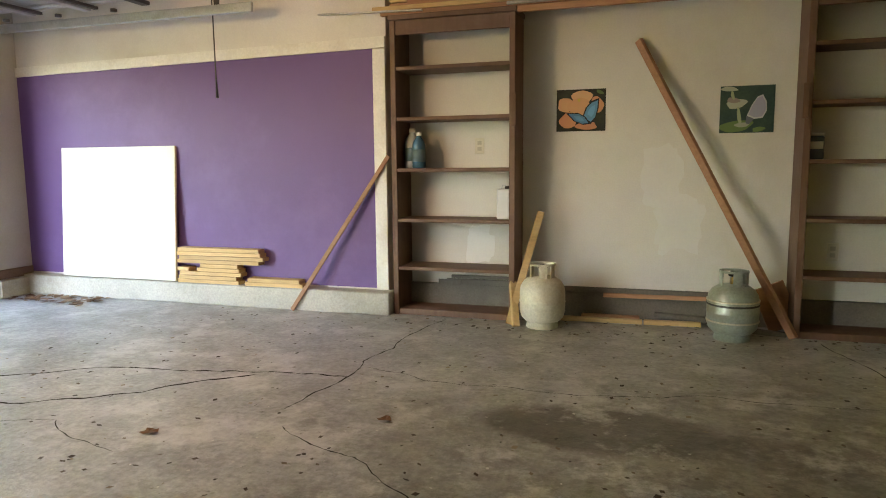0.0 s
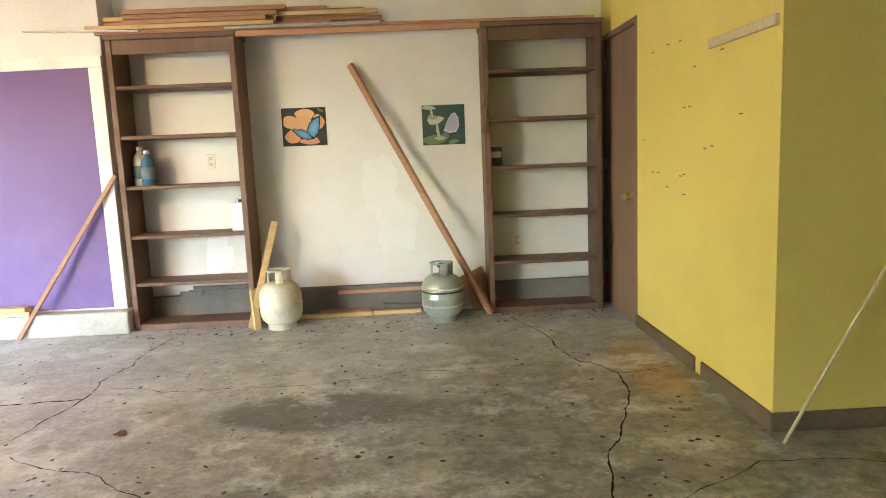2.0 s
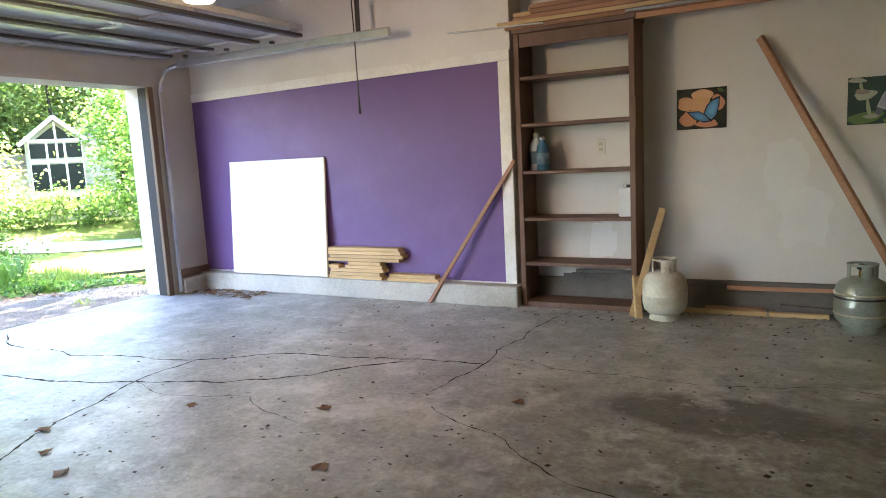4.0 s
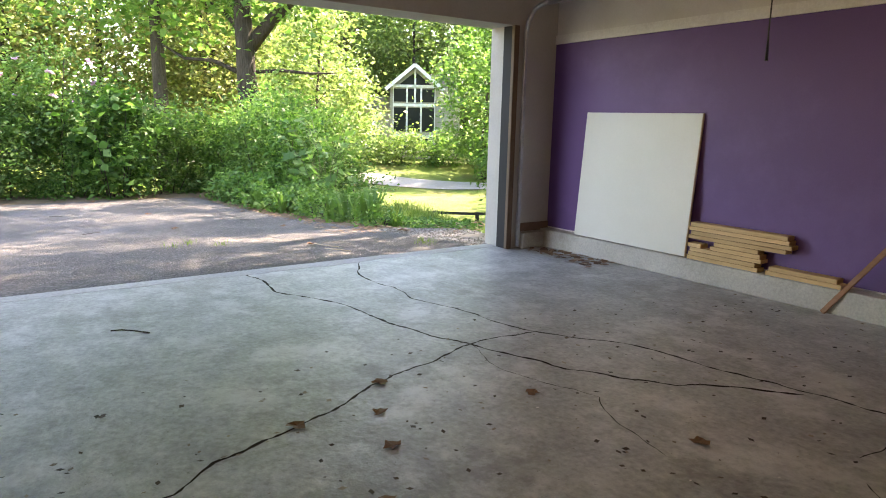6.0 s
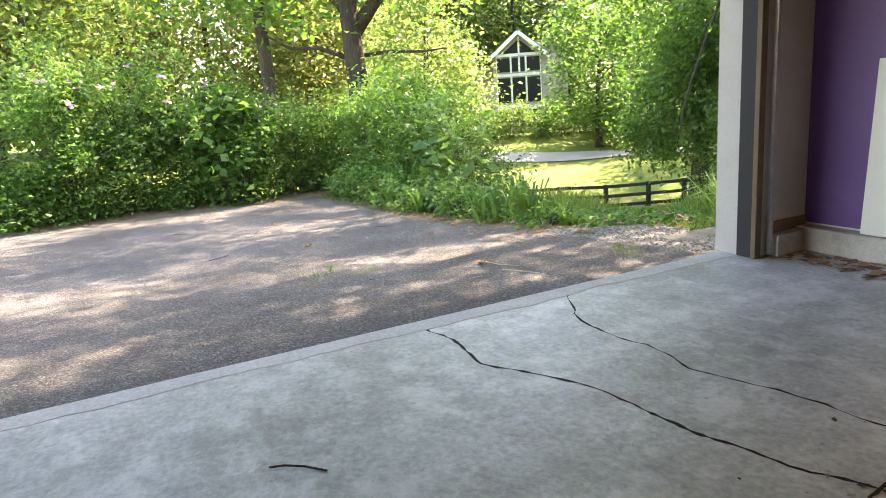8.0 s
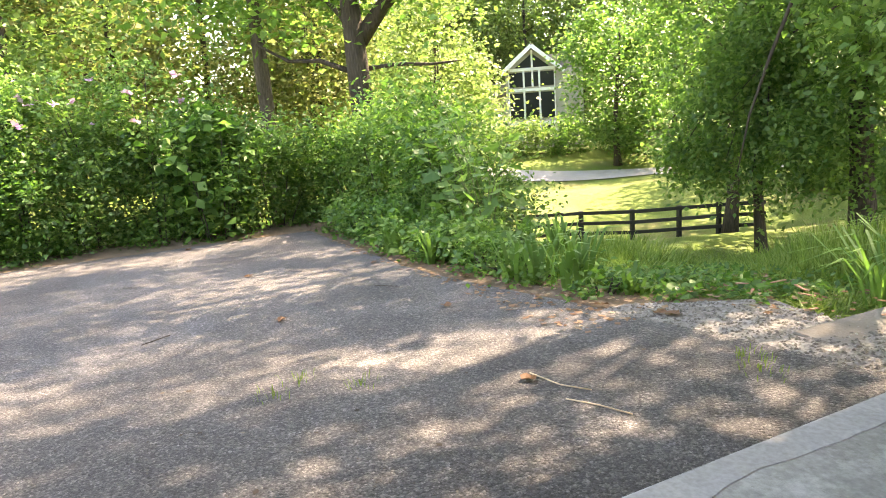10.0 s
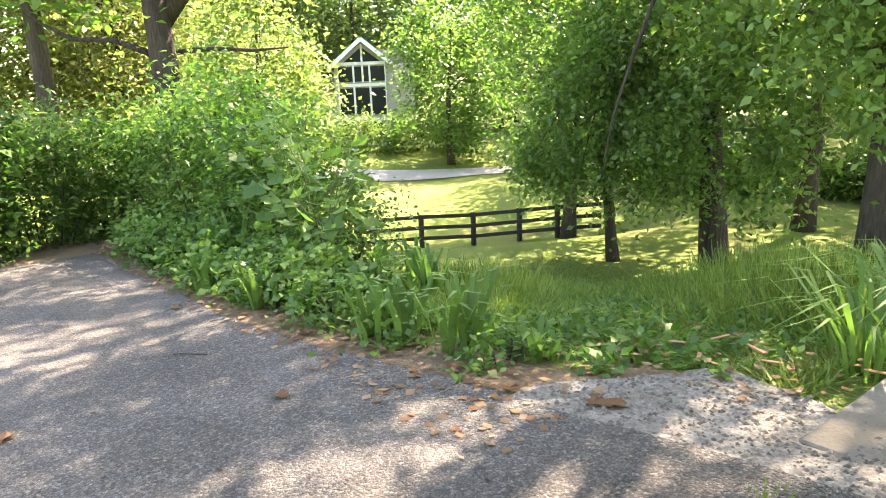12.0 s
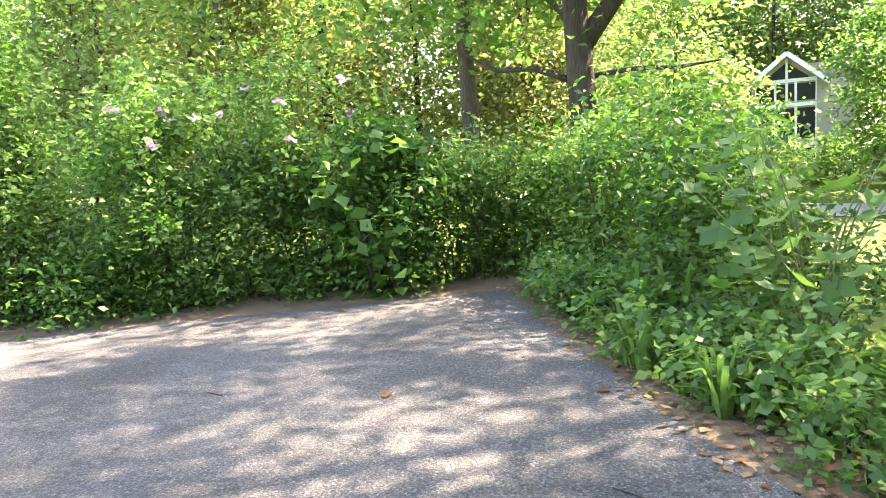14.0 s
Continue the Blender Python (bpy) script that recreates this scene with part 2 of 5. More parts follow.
def asphalt_material():
    m = material("asphalt", (0.110, 0.101, 0.095), (0.162, 0.150, 0.141), 0.7, 62, 0.85, 0, 0, 0.016, dirt=(0.20, 0.188, 0.184), dirt_amount=0.55, grit=0.5)
    nt = m.node_tree
    p = nt.nodes["Principled BSDF"]
    base = p.inputs["Base Color"].links[0].from_socket
    tc = nt.nodes.new("ShaderNodeTexCoord")
    heights = []
    for scale in (70.0, 150.0):
        # crushed stone set in tar
        v = nt.nodes.new("ShaderNodeTexVoronoi")
        v.inputs["Scale"].default_value = scale
        nt.links.new(tc.outputs["Object"], v.inputs["Vector"])
        sep = nt.nodes.new("ShaderNodeSeparateColor")
        nt.links.new(v.outputs["Color"], sep.inputs[0])
        tone = ramp_node(nt, sep.outputs[0], [(0.0, (0.6, 0.6, 0.6)), (0.6, (0.95, 0.95, 0.95)), (0.85, (1.35, 1.34, 1.33)), (1.0, (1.9, 1.88, 1.85))])
        base = mix_node(nt, 0.7, base, mix_node(nt, 1.0, base, tone, "MULTIPLY"))
        gap = ramp_node(nt, v.outputs["Distance"], [(0.35, (1, 1, 1)), (0.75, (0, 0, 0))])
        heights.append(gap)
    worn = ramp_node(nt, noise_node(nt, 1.1, 7, 0.7, (1, 1, 1), 5.5), [(0.46, (0, 0, 0)), (0.6, (1, 1, 1))])
    base = mix_node(nt, mul(nt, worn, 0.35), base, mix_node(nt, 1.0, base, (0.62, 0.61, 0.62), "MULTIPLY"))
    nt.links.new(base, p.inputs["Base Color"])
    bump_node(nt, mix_node(nt, 0.4, heights[0], heights[1]), 0.9, 0.012, p)
    return m


M_ASPHALT = asphalt_material()
M_GROUND = material("lawn_ground", (0.085, 0.135, 0.018), (0.14, 0.185, 0.03), 0.5, 35, 0.9, 0, 1.0, 0.03, dirt=(0.16, 0.12, 0.06), dirt_amount=0.7, grit=0.6)
M_SOIL = material("leaf_litter", (0.12, 0.082, 0.05), (0.2, 0.14, 0.09), 3, 40, 0.95, 0, 0.9, 0.02, dirt=(0.26, 0.17, 0.1))
M_GRAVEL = material("gravel", (0.21, 0.19, 0.165), (0.32, 0.295, 0.265), 4, 45, 0.9, 0, 1.0, 0.02, dirt=(0.15, 0.115, 0.08), grit=0.8)
M_PATH = material("dirty_path", (0.16, 0.142, 0.118), (0.225, 0.203, 0.175), 2.5, 50, 0.9, 0, 0.6, 0.008, dirt=(0.13, 0.1, 0.07))
M_ROAD = material("pale_drive", (0.30, 0.27, 0.25), (0.38, 0.35, 0.33), 1.0, 30, 0.9, 0, 0.5, 0.01)
M_BARK = material("bark", (0.03, 0.023, 0.018), (0.07, 0.055, 0.043), 6, 26, 0.95, 0, 1.0, 0.05, (1, 1, 0.16), grit=0.8)
M_BARK2 = material("grey_bark", (0.042, 0.033, 0.025), (0.09, 0.073, 0.056), 6, 28, 0.95, 0, 1.0, 0.04, (1, 1, 0.2), grit=0.75)
M_STEM = material("green_stem", (0.10, 0.14, 0.05), (0.16, 0.17, 0.08), 6, 40, 0.8)
M_FENCE = material("black_fence_paint", (0.012, 0.012, 0.012), (0.03, 0.028, 0.026), 5, 40, 0.7, 0, 0.3, 0.003)
M_SIDING = material("grey_siding", (0.36, 0.33, 0.285), (0.43, 0.40, 0.35), 1.5, 30, 0.8, 0, 0.2, 0.004)
M_ROOF = material("roof_shingle", (0.15, 0.135, 0.125), (0.21, 0.19, 0.18), 2, 20, 0.9, 0, 0.6, 0.01)
M_HTRIM = plain("house_white_trim", (0.78, 0.78, 0.75), 0.5)
M_GLASS = plain("window_glass", (0.018, 0.022, 0.022), 0.3, 0.0, 0.12)
L_HEDGE = leaf_material("hedge_leaf", (0.035, 0.10, 0.02), (0.08, 0.185, 0.035), (0.17, 0.29, 0.07), 0.6, 0.5)
L_WOODS = leaf_material("woods_leaf", (0.065, 0.12, 0.035), (0.12, 0.195, 0.06), (0.21, 0.28, 0.10))
L_YELLOW = leaf_material("sunlit_leaf", (0.10, 0.155, 0.05), (0.155, 0.22, 0.08), (0.235, 0.285, 0.13))
L_PINE = leaf_material("pine_needle", (0.11, 0.15, 0.05), (0.18, 0.205, 0.08), (0.28, 0.255, 0.13), 0.2, 0.45)
L_OAK = leaf_material("oak_leaf", (0.05, 0.12, 0.028), (0.098, 0.19, 0.048), (0.185, 0.285, 0.09), 0.6, 0.55)
L_PALE = leaf_material("pale_leaf", (0.07, 0.15, 0.035), (0.12, 0.22, 0.055), (0.21, 0.32, 0.10))
L_GRASS = leaf_material("grass_blade", (0.09, 0.15, 0.025), (0.15, 0.225, 0.045), (0.25, 0.31, 0.10))
L_DEAD = leaf_material("dead_leaf", (0.10, 0.05, 0.025), (0.2, 0.105, 0.055), (0.33, 0.22, 0.14), 0.2, 0.15)
L_DEBRIS = leaf_material("dark_debris", (0.03, 0.024, 0.018), (0.07, 0.05, 0.035), (0.3, 0.24, 0.18), 0.2, 0.05)
L_FLOWER = leaf_material("mauve_flower", (0.40, 0.2, 0.47), (0.5, 0.3, 0.52), (0.6, 0.44, 0.6), 0.2, 0.3)


# ---- builders ----
def empty(name, label, category, group="", at=(0, 0, 0)):
    ob = new(name)
    ob.location = at
    ob.empty_display_size = 0.1
    return tagged(ob, label, category, group)


def part(name, bm, mat, parent=None, label=""):
    me = bpy.data.meshes.new(name)
    bm.to_mesh(me)
    bm.free()
    me.materials.append(mat)
    ob = new(name, me)
    if parent:
        ob.parent = parent
        ob.matrix_parent_inverse = Matrix.Translation(-parent.location) if parent.type == "EMPTY" else Matrix()
    if label:
        tagged(ob, label)
    return ob


def add_box(bm, x0, x1, y0, y1, z0, z1, bevel=0.0, m=None):
    vs = bmesh.ops.create_cube(bm, size=1.0)["verts"]
    bmesh.ops.transform(bm, matrix=Matrix.Translation(((x0 + x1) / 2, (y0 + y1) / 2, (z0 + z1) / 2)) @ Matrix.Diagonal((x1 - x0, y1 - y0, z1 - z0, 1)), verts=vs)
    if bevel:
        es = list({e for v in vs for e in v.link_edges})
        r = bmesh.ops.bevel(bm, geom=es, offset=bevel, segments=1, affect="EDGES")
        vs = list({v for f in r["faces"] for v in f.verts} | {v for v in vs if v.is_valid})
    if m is not None:
        bmesh.ops.transform(bm, matrix=m, verts=vs)
    return vs


def box(x0, x1, y0, y1, z0, z1, bevel=0.0, m=None):
    bm = bmesh.new()
    add_box(bm, x0, x1, y0, y1, z0, z1, bevel, m)
    return bm


def beam(a, b, w, h, bevel=0.003, twist=0.0):
    """A board of section w x h from a to b."""
    a, b = Vector(a), Vector(b)
    d = b - a
    m = Matrix.Translation(a) @ d.to_track_quat("X", "Z").to_matrix().to_4x4() @ Matrix.Rotation(twist, 4, "X")
    return box(0, d.length, -w / 2, w / 2, -h / 2, h / 2, bevel, m)


def lathe(profile, segs=28, at=(0, 0, 0), ring=False):
    """A turned solid from (radius, height) pairs."""
    bm = bmesh.new()
    rings = [[bm.verts.new((at[0] + r * math.cos(2 * math.pi * i / segs), at[1] + r * math.sin(2 * math.pi * i / segs), at[2] + z)) for i in range(segs)] for r, z in profile]
    for p, q in zip(rings, rings[1:]):
        for i in range(segs):
            bm.faces.new((p[i], p[(i + 1) % segs], q[(i + 1) % segs], q[i]))
    if ring:
        for i in range(segs):
            bm.faces.new((rings[-1][i], rings[-1][(i + 1) % segs], rings[0][(i + 1) % segs], rings[0][i]))
    else:
        bm.faces.new(rings[0][::-1])
        bm.faces.new(rings[-1])
    for f in bm.faces:
        f.smooth = not ring
    return bm


def tube(points, radii, segs=8):
    """A tapered tube along points."""
    bm = bmesh.new()
    pts = [Vector(p) for p in points]
    rings = []
    for i, p in enumerate(pts):
        d = (pts[min(i + 1, len(pts) - 1)] - pts[max(i - 1, 0)]).normalized()
        q = d.to_track_quat("Z", "Y")
        rings.append([bm.verts.new(p + q @ Vector((radii[i] * math.cos(2 * math.pi * k / segs), radii[i] * math.sin(2 * math.pi * k / segs), 0))) for k in range(segs)])
    for p, q in zip(rings, rings[1:]):
        for k in range(segs):
            bm.faces.new((p[k], p[(k + 1) % segs], q[(k + 1) % segs], q[k])).smooth = True
    bm.faces.new(rings[0][::-1])
    bm.faces.new(rings[-1])
    return bm


def setting(name, bm, mat, label="", category=""):
    return tagged(part(name, bm, mat), label, category, kind="structure")


def quads(name, P, mat, parent=None):
    """One mesh of many four-cornered leaves; P has the shape (n, 4, 3)."""
    n = len(P)
    me = bpy.data.meshes.new(name)
    me.vertices.add(n * 4)
    me.vertices.foreach_set("co", np.ascontiguousarray(P, dtype=np.float32).ravel())
    me.loops.add(n * 4)
    me.loops.foreach_set("vertex_index", np.arange(n * 4, dtype=np.int32))
    me.polygons.add(n)
    me.polygons.foreach_set("loop_start", np.arange(0, n * 4, 4, dtype=np.int32))
    me.update(calc_edges=True)
    me.materials.append(mat)
    ob = new(name, me)
    if parent:
        ob.parent = parent
        ob.matrix_parent_inverse = Matrix.Translation(-parent.location)
    return ob


def leaf_quads(C, size, rng, droop=0.3, aspect=0.55, spread=1.0):
    """Kite-shaped leaves about the points C, lying at all angles."""
    n = len(C)
    d = rng.normal(size=(n, 3))
    d[:, 2] = d[:, 2] * 0.5 - droop
    d /= np.linalg.norm(d, axis=1)[:, None]
    u = rng.normal(size=(n, 3)) * 0.65 * spread + np.array((0, 0, 1.0))
    s = np.cross(d, u)
    s /= np.linalg.norm(s, axis=1)[:, None] + 1e-9
    L = (size * rng.uniform(0.6, 1.3, n))[:, None]
    bend = np.cross(s, d) * L * 0.12
    return np.stack([C, C + d * L * 0.45 + s * L * aspect / 2 + bend, C + d * L, C + d * L * 0.45 - s * L * aspect / 2 + bend], axis=1)

# ---- the garage ----
def sheet_strip():
    bm = bmesh.new()
    prev = None
    for i in range(121):
        y = -0.74 + i * (4.42 + 0.74) / 120
        xe = -5.43 + noise.noise(Vector((y * 1.7, 3.1, 0))) * 0.05 + noise.noise(Vector((y * 7.0, 1.1, 0))) * 0.02
        cur = [bm.verts.new((x, y, z)) for x, z in ((-5.592, -0.05), (-5.585, -0.006), (-5.57, 0.003), (xe, 0.003), (xe + 0.006, -0.001))]
        if prev:
            for k in range(4):
                bm.faces.new((prev[k], prev[k + 1], cur[k + 1], cur[k]))
        prev = cur
    bmesh.ops.recalc_face_normals(bm, faces=bm.faces)
    for f in bm.faces:
        if f.normal.z < -0.5:
            f.normal_flip()
    return bm


CEIL = 2.72
FRONT, BACK = 4.90, 5.20           # shelf fronts, wall behind them
PURPLE_Y = 4.94
DOOR_X0, DOOR_X1 = -5.62, -5.28    # thickness of the wall with the garage door
OPEN_Y0, OPEN_Y1, OPEN_Z = -0.75, 4.43, 2.02
YX, YY = 1.885, 2.56               # yellow wall and its corner

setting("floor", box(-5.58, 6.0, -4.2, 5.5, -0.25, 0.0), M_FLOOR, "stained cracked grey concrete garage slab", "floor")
setting("ceiling", box(-5.62, 6.0, -4.2, 5.5, CEIL, CEIL + 0.12), M_CEIL, "white plasterboard garage ceiling", "ceiling")
setting("wall_north", box(-1.80, 1.88, BACK, BACK + 0.15, 0.2, CEIL), M_WHITE, "off-white painted plaster wall with filler patches", "wall")
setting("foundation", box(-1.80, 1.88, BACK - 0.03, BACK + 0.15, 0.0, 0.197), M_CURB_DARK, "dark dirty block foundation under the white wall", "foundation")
setting("wall_north_2", box(-5.28, -1.80, PURPLE_Y, PURPLE_Y + 0.41, 0.17, CEIL), M_WHITE, "white wall above and beside purple panel", "wall")
def settled(x0, x1, y0, y1, z0, z1, rise, foot):
    """A board whose top, and foot where asked, climbs towards x1."""
    bm = box(x0, x1, y0, y1, z0, z1)
    for v in bm.verts:
        if v.co.x > (x0 + x1) / 2 and (foot or v.co.z > (z0 + z1) / 2):
            v.co.z += rise
    return bm


setting("wall_panel", settled(-5.275, -1.90, PURPLE_Y - 0.012, PURPLE_Y - 0.002, 0.185, 1.892, 0.05, False), M_PURPLE, "large purple painted wall panel", "wall panel")
bm = bmesh.new()
add_box(bm, -5.28, -1.765, 4.82, 5.1, 0.0, 0.17, 0.008)
setting("curb", bm, M_CURB, "pale worn concrete curb below purple wall", "curb")
setting("trim", settled(-5.27, -1.80, PURPLE_Y - 0.03, PURPLE_Y - 0.002, 1.893, 1.972, 0.05, True), M_TRIM, "chipped white trim board above purple panel", "trim")
setting("trim_2", box(-1.897, -1.80, PURPLE_Y - 0.026, PURPLE_Y - 0.002, 0.175, 1.938, 0.003), M_TRIM, "white upright trim board beside purple panel", "trim")
# the wall with the garage door
setting("wall_west", box(DOOR_X0, DOOR_X1, OPEN_Y1, 5.35, 0.0, CEIL), M_JAMB, "off-white wall return beside garage opening", "wall")
setting("wall_west_2", box(DOOR_X0, DOOR_X1, -1.10, OPEN_Y0, 0.0, CEIL), M_JAMB, "off-white pier between garage door and added unseen opening", "wall")
# the gap under this wall is unseen, added to let more daylight in
setting("wall_west_4", box(DOOR_X0, DOOR_X1, -4.2, -1.10, OPEN_Z, CEIL), M_JAMB, "off-white wall above unseen opening added to let light in", "wall")
setting("wall_west_3", box(DOOR_X0, DOOR_X1, OPEN_Y0, OPEN_Y1, OPEN_Z, CEIL), M_JAMB, "off-white wall above garage opening", "wall")
setting("curb_2", box(-5.279, -5.20, OPEN_Y1 + 0.12, 4.82, 0.0, 0.15, 0.006), M_CURB, "concrete curb at wall return", "curb")
setting("baseboard_2", box(-5.279, -5.262, OPEN_Y1 + 0.12, 4.928, 0.155, 0.235, 0.002), M_BASE, "dark baseboard on wall return", "baseboard")
setting("roof", box(-6.05, 6.2, -4.5, 5.7, CEIL + 0.13, CEIL + 0.35), M_ROOF, "garage roof slab", "roof")
# the yellow room
setting("wall_east", box(YX, YX + 0.12, YY, 4.345, 0.0, CEIL), M_YELLOW, "yellow painted wall with small nail marks", "wall")
setting("wall_east_2", box(YX, YX + 0.12, 4.345, 5.35, 2.062, CEIL), M_YELLOW, "yellow wall above brown door", "wall")
setting("wall_east_3", box(YX, YX + 0.12, 5.15, 5.35, 0.0, 2.062), M_YELLOW, "yellow wall end beside door", "wall")
setting("wall_east_4", box(YX + 0.12, 6.0, YY, YY + 0.12, 0.0, CEIL), M_YELLOW, "yellow wall face turned from the opening", "wall")
setting("wall_south", box(-5.62, 6.0, -4.35, -4.2, 0.0, CEIL), M_WHITE, "plain white wall", "wall")
setting("wall_east_5", box(6.0, 6.15, -4.2, 5.5, 0.0, CEIL), M_WHITE, "plain white wall", "wall")
bm = bmesh.new()
add_box(bm, YX - 0.014, YX - 0.001, 3.36, 4.34, 0.0, 0.085, 0.003)
add_box(bm, YX - 0.014, YX - 0.001, YY - 0.013, 3.27, 0.0, 0.085, 0.003)
setting("baseboard", bm, M_BASE, "dark brown baseboard under yellow wall", "baseboard")
setting("baseboard_3", box(YX + 0.0005, 6.0, YY - 0.013, YY - 0.001, 0.0, 0.085, 0.003), M_BASE, "dark brown baseboard under yellow wall", "baseboard")

setting("threshold", sheet_strip(), M_EDGE, "pale worn edge of concrete slab at opening", "threshold")
# filler patches on the white wall
def blob(x, z, rx, rz, seed, y=BACK - 0.0025, n=26):
    bm = bmesh.new()
    rng = random.Random(seed)
    vs = []
    for i in range(n):
        a = 2 * math.pi * i / n
        k = 1 + rng.uniform(-0.18, 0.18)
        c, s = math.cos(a), math.sin(a)
        vs.append(bm.verts.new((x + rx * k * math.copysign(abs(c) ** 0.6, c), y, z + rz * k * math.copysign(abs(s) ** 0.6, s))))
    c = bm.verts.new((x, y, z))
    for i in range(n):
        bm.faces.new((c, vs[i], vs[(i + 1) % n]))
    return bm


for i, (x, z, rx, rz) in enumerate([(0.12, 1.02, 0.13, 0.2), (0.24, 0.68, 0.16, 0.2), (-1.17, 0.5, 0.10, 0.15)]):
    setting("wall_patch_%d" % (i + 1), blob(x, z, rx, rz, i, BACK - 0.004 - 0.0012 * i), M_PATCH, "smooth white filler patch on wall", "wall patch")
# nail marks on the yellow wall
rng = random.Random(5)
bm = bmesh.new()
for y, z in [(4.05, 1.78), (3.8, 1.79), (3.62, 1.78), (3.42, 1.62), (3.55, 1.42), (3.48, 1.42), (4.22, 1.26), (4.05, 1.06), (3.95, 1.06), (3.6, 1.05), (3.55, 1.06), (3.8, 0.98), (3.55, 0.95), (3.28, 1.2), (3.2, 1.21), (3.1, 1.66), (2.9, 1.35)]:
    add_box(bm, YX - 0.003, YX - 0.0005, y - 0.022, y + 0.012, z - 0.003, z + 0.003)
setting("wall_marks", bm, M_BASE, "short dark scuff marks on yellow wall", "wall marks")

# ---- cracks ----
def crack(points, w, seed):
    rng = random.Random(seed)
    pts = [Vector((x, y, 0)) for x, y in points]
    for amp in (0.07, 0.05, 0.04, 0.03):
        nxt = [pts[0]]
        for a, b in zip(pts, pts[1:]):
            d = b - a
            nrm = Vector((-d.y, d.x, 0))
            nxt += [(a + b) / 2 + nrm * rng.uniform(-1, 1) * amp * 1.6, b]
        pts = nxt
    bm = bmesh.new()
    prev = None
    for i, p in enumerate(pts):
        d = (pts[min(i + 1, len(pts) - 1)] - pts[max(i - 1, 0)]).normalized()
        nrm = Vector((-d.y, d.x, 0)) * w * rng.uniform(0.12, 0.62)
        if i in (0, len(pts) - 1):
            nrm *= 0.2
        cur = (bm.verts.new(p + nrm + Vector((0, 0, 0.0012))), bm.verts.new(p - nrm + Vector((0, 0, 0.0012))))
        if prev:
            bm.faces.new((prev[0], prev[1], cur[1], cur[0]))
        prev = cur
    bmesh.ops.recalc_face_normals(bm, faces=bm.faces)
    return bm


CRACKS = [
    ([(-5.56, 1.95), (-4.83, 1.97), (-4.17, 2.24), (-3.74, 2.29), (-3.27, 2.45), (-2.73, 2.62), (-2.3, 2.91), (-1.92, 3.32)], 0.020),
    ([(-5.36, 2.89), (-4.87, 2.7), (-4.23, 2.68), (-3.51, 2.83), (-2.8, 3.2), (-2.14, 3.31), (-1.77, 3.39), (-1.43, 3.42)], 0.016),
    ([(-5.56, 3.0), (-5.36, 2.89)], 0.010),
    ([(-3.25, 2.9), (-3.27, 2.45), (-3.14, 2.01), (-3.05, 1.71), (-2.89, 1.42), (-2.8, 1.12), (-2.6, 0.75), (-2.3, -0.3)], 0.016),
    ([(-1.32, 4.8), (-1.40, 4.0), (-1.43, 3.4), (-1.5, 2.9)], 0.010),
    ([(1.07, 3.63), (0.38, 3.62), (-0.12, 3.49), (-0.62, 3.49), (-1.4, 3.6)], 0.006),
    ([(1.07, 1.9), (1.12, 2.31), (1.25, 2.61), (1.39, 2.95), (1.47, 3.4), (1.31, 3.64), (1.24, 4.14), (1.07, 4.8)], 0.010),
    ([(1.47, 3.4), (1.86, 3.5)], 0.007),
    ([(-1.4, 2.72), (-1.05, 2.54), (-0.79, 2.36), (-0.3, 2.15), (0.2, 1.9)], 0.007),
    ([(-3.27, 2.45), (-2.9, 2.35), (-2.4, 2.5), (-1.9, 2.3)], 0.005),
    ([(1.08, 1.9), (1.7, 2.3), (2.6, 2.2)], 0.006),
]
for i, (pts, w) in enumerate(CRACKS):
    setting("floor_crack_%d" % (i + 1), crack(pts, w, i), M_CRACK, "jagged dark crack in concrete floor", "crack")

# ---- door in the yellow wall ----
bm = bmesh.new()
add_box(bm, YX + 0.004, YX + 0.044, 4.395, 5.105, 0.012, 2.015, 0.003)
door = setting("door_1", bm, M_DOOR, "closed brown flush wooden door with brass knob", "door")
part("door_knob", lathe([(0.03, 0), (0.03, 0.006), (0.012, 0.012), (0.012, 0.035), (0.026, 0.042), (0.03, 0.058), (0.02, 0.07), (0.0, 0.072)], 18), M_BRASS, None, "brass knob")
knob = bpy.data.objects["door_knob"]
knob.matrix_basis = Matrix.Translation((YX + 0.003, 4.46, 0.88)) @ Matrix.Rotation(radians(-90), 4, "Y")
knob.parent = door
for z in (0.25, 1.05, 1.8):
    part("hinge", box(YX - 0.004, YX + 0.006, 5.105, 5.118, z, z + 0.09, 0.002), M_GALV, door)
for y0, y1, z0, z1 in ((4.345, 4.39, 0, 2.062), (5.11, 5.15, 0, 2.062), (4.391, 5.109, 2.02, 2.062)):
    part("door_frame", box(YX - 0.006, YX + 0.1, y0, y1, z0, z1, 0.003), M_DOOR, door)

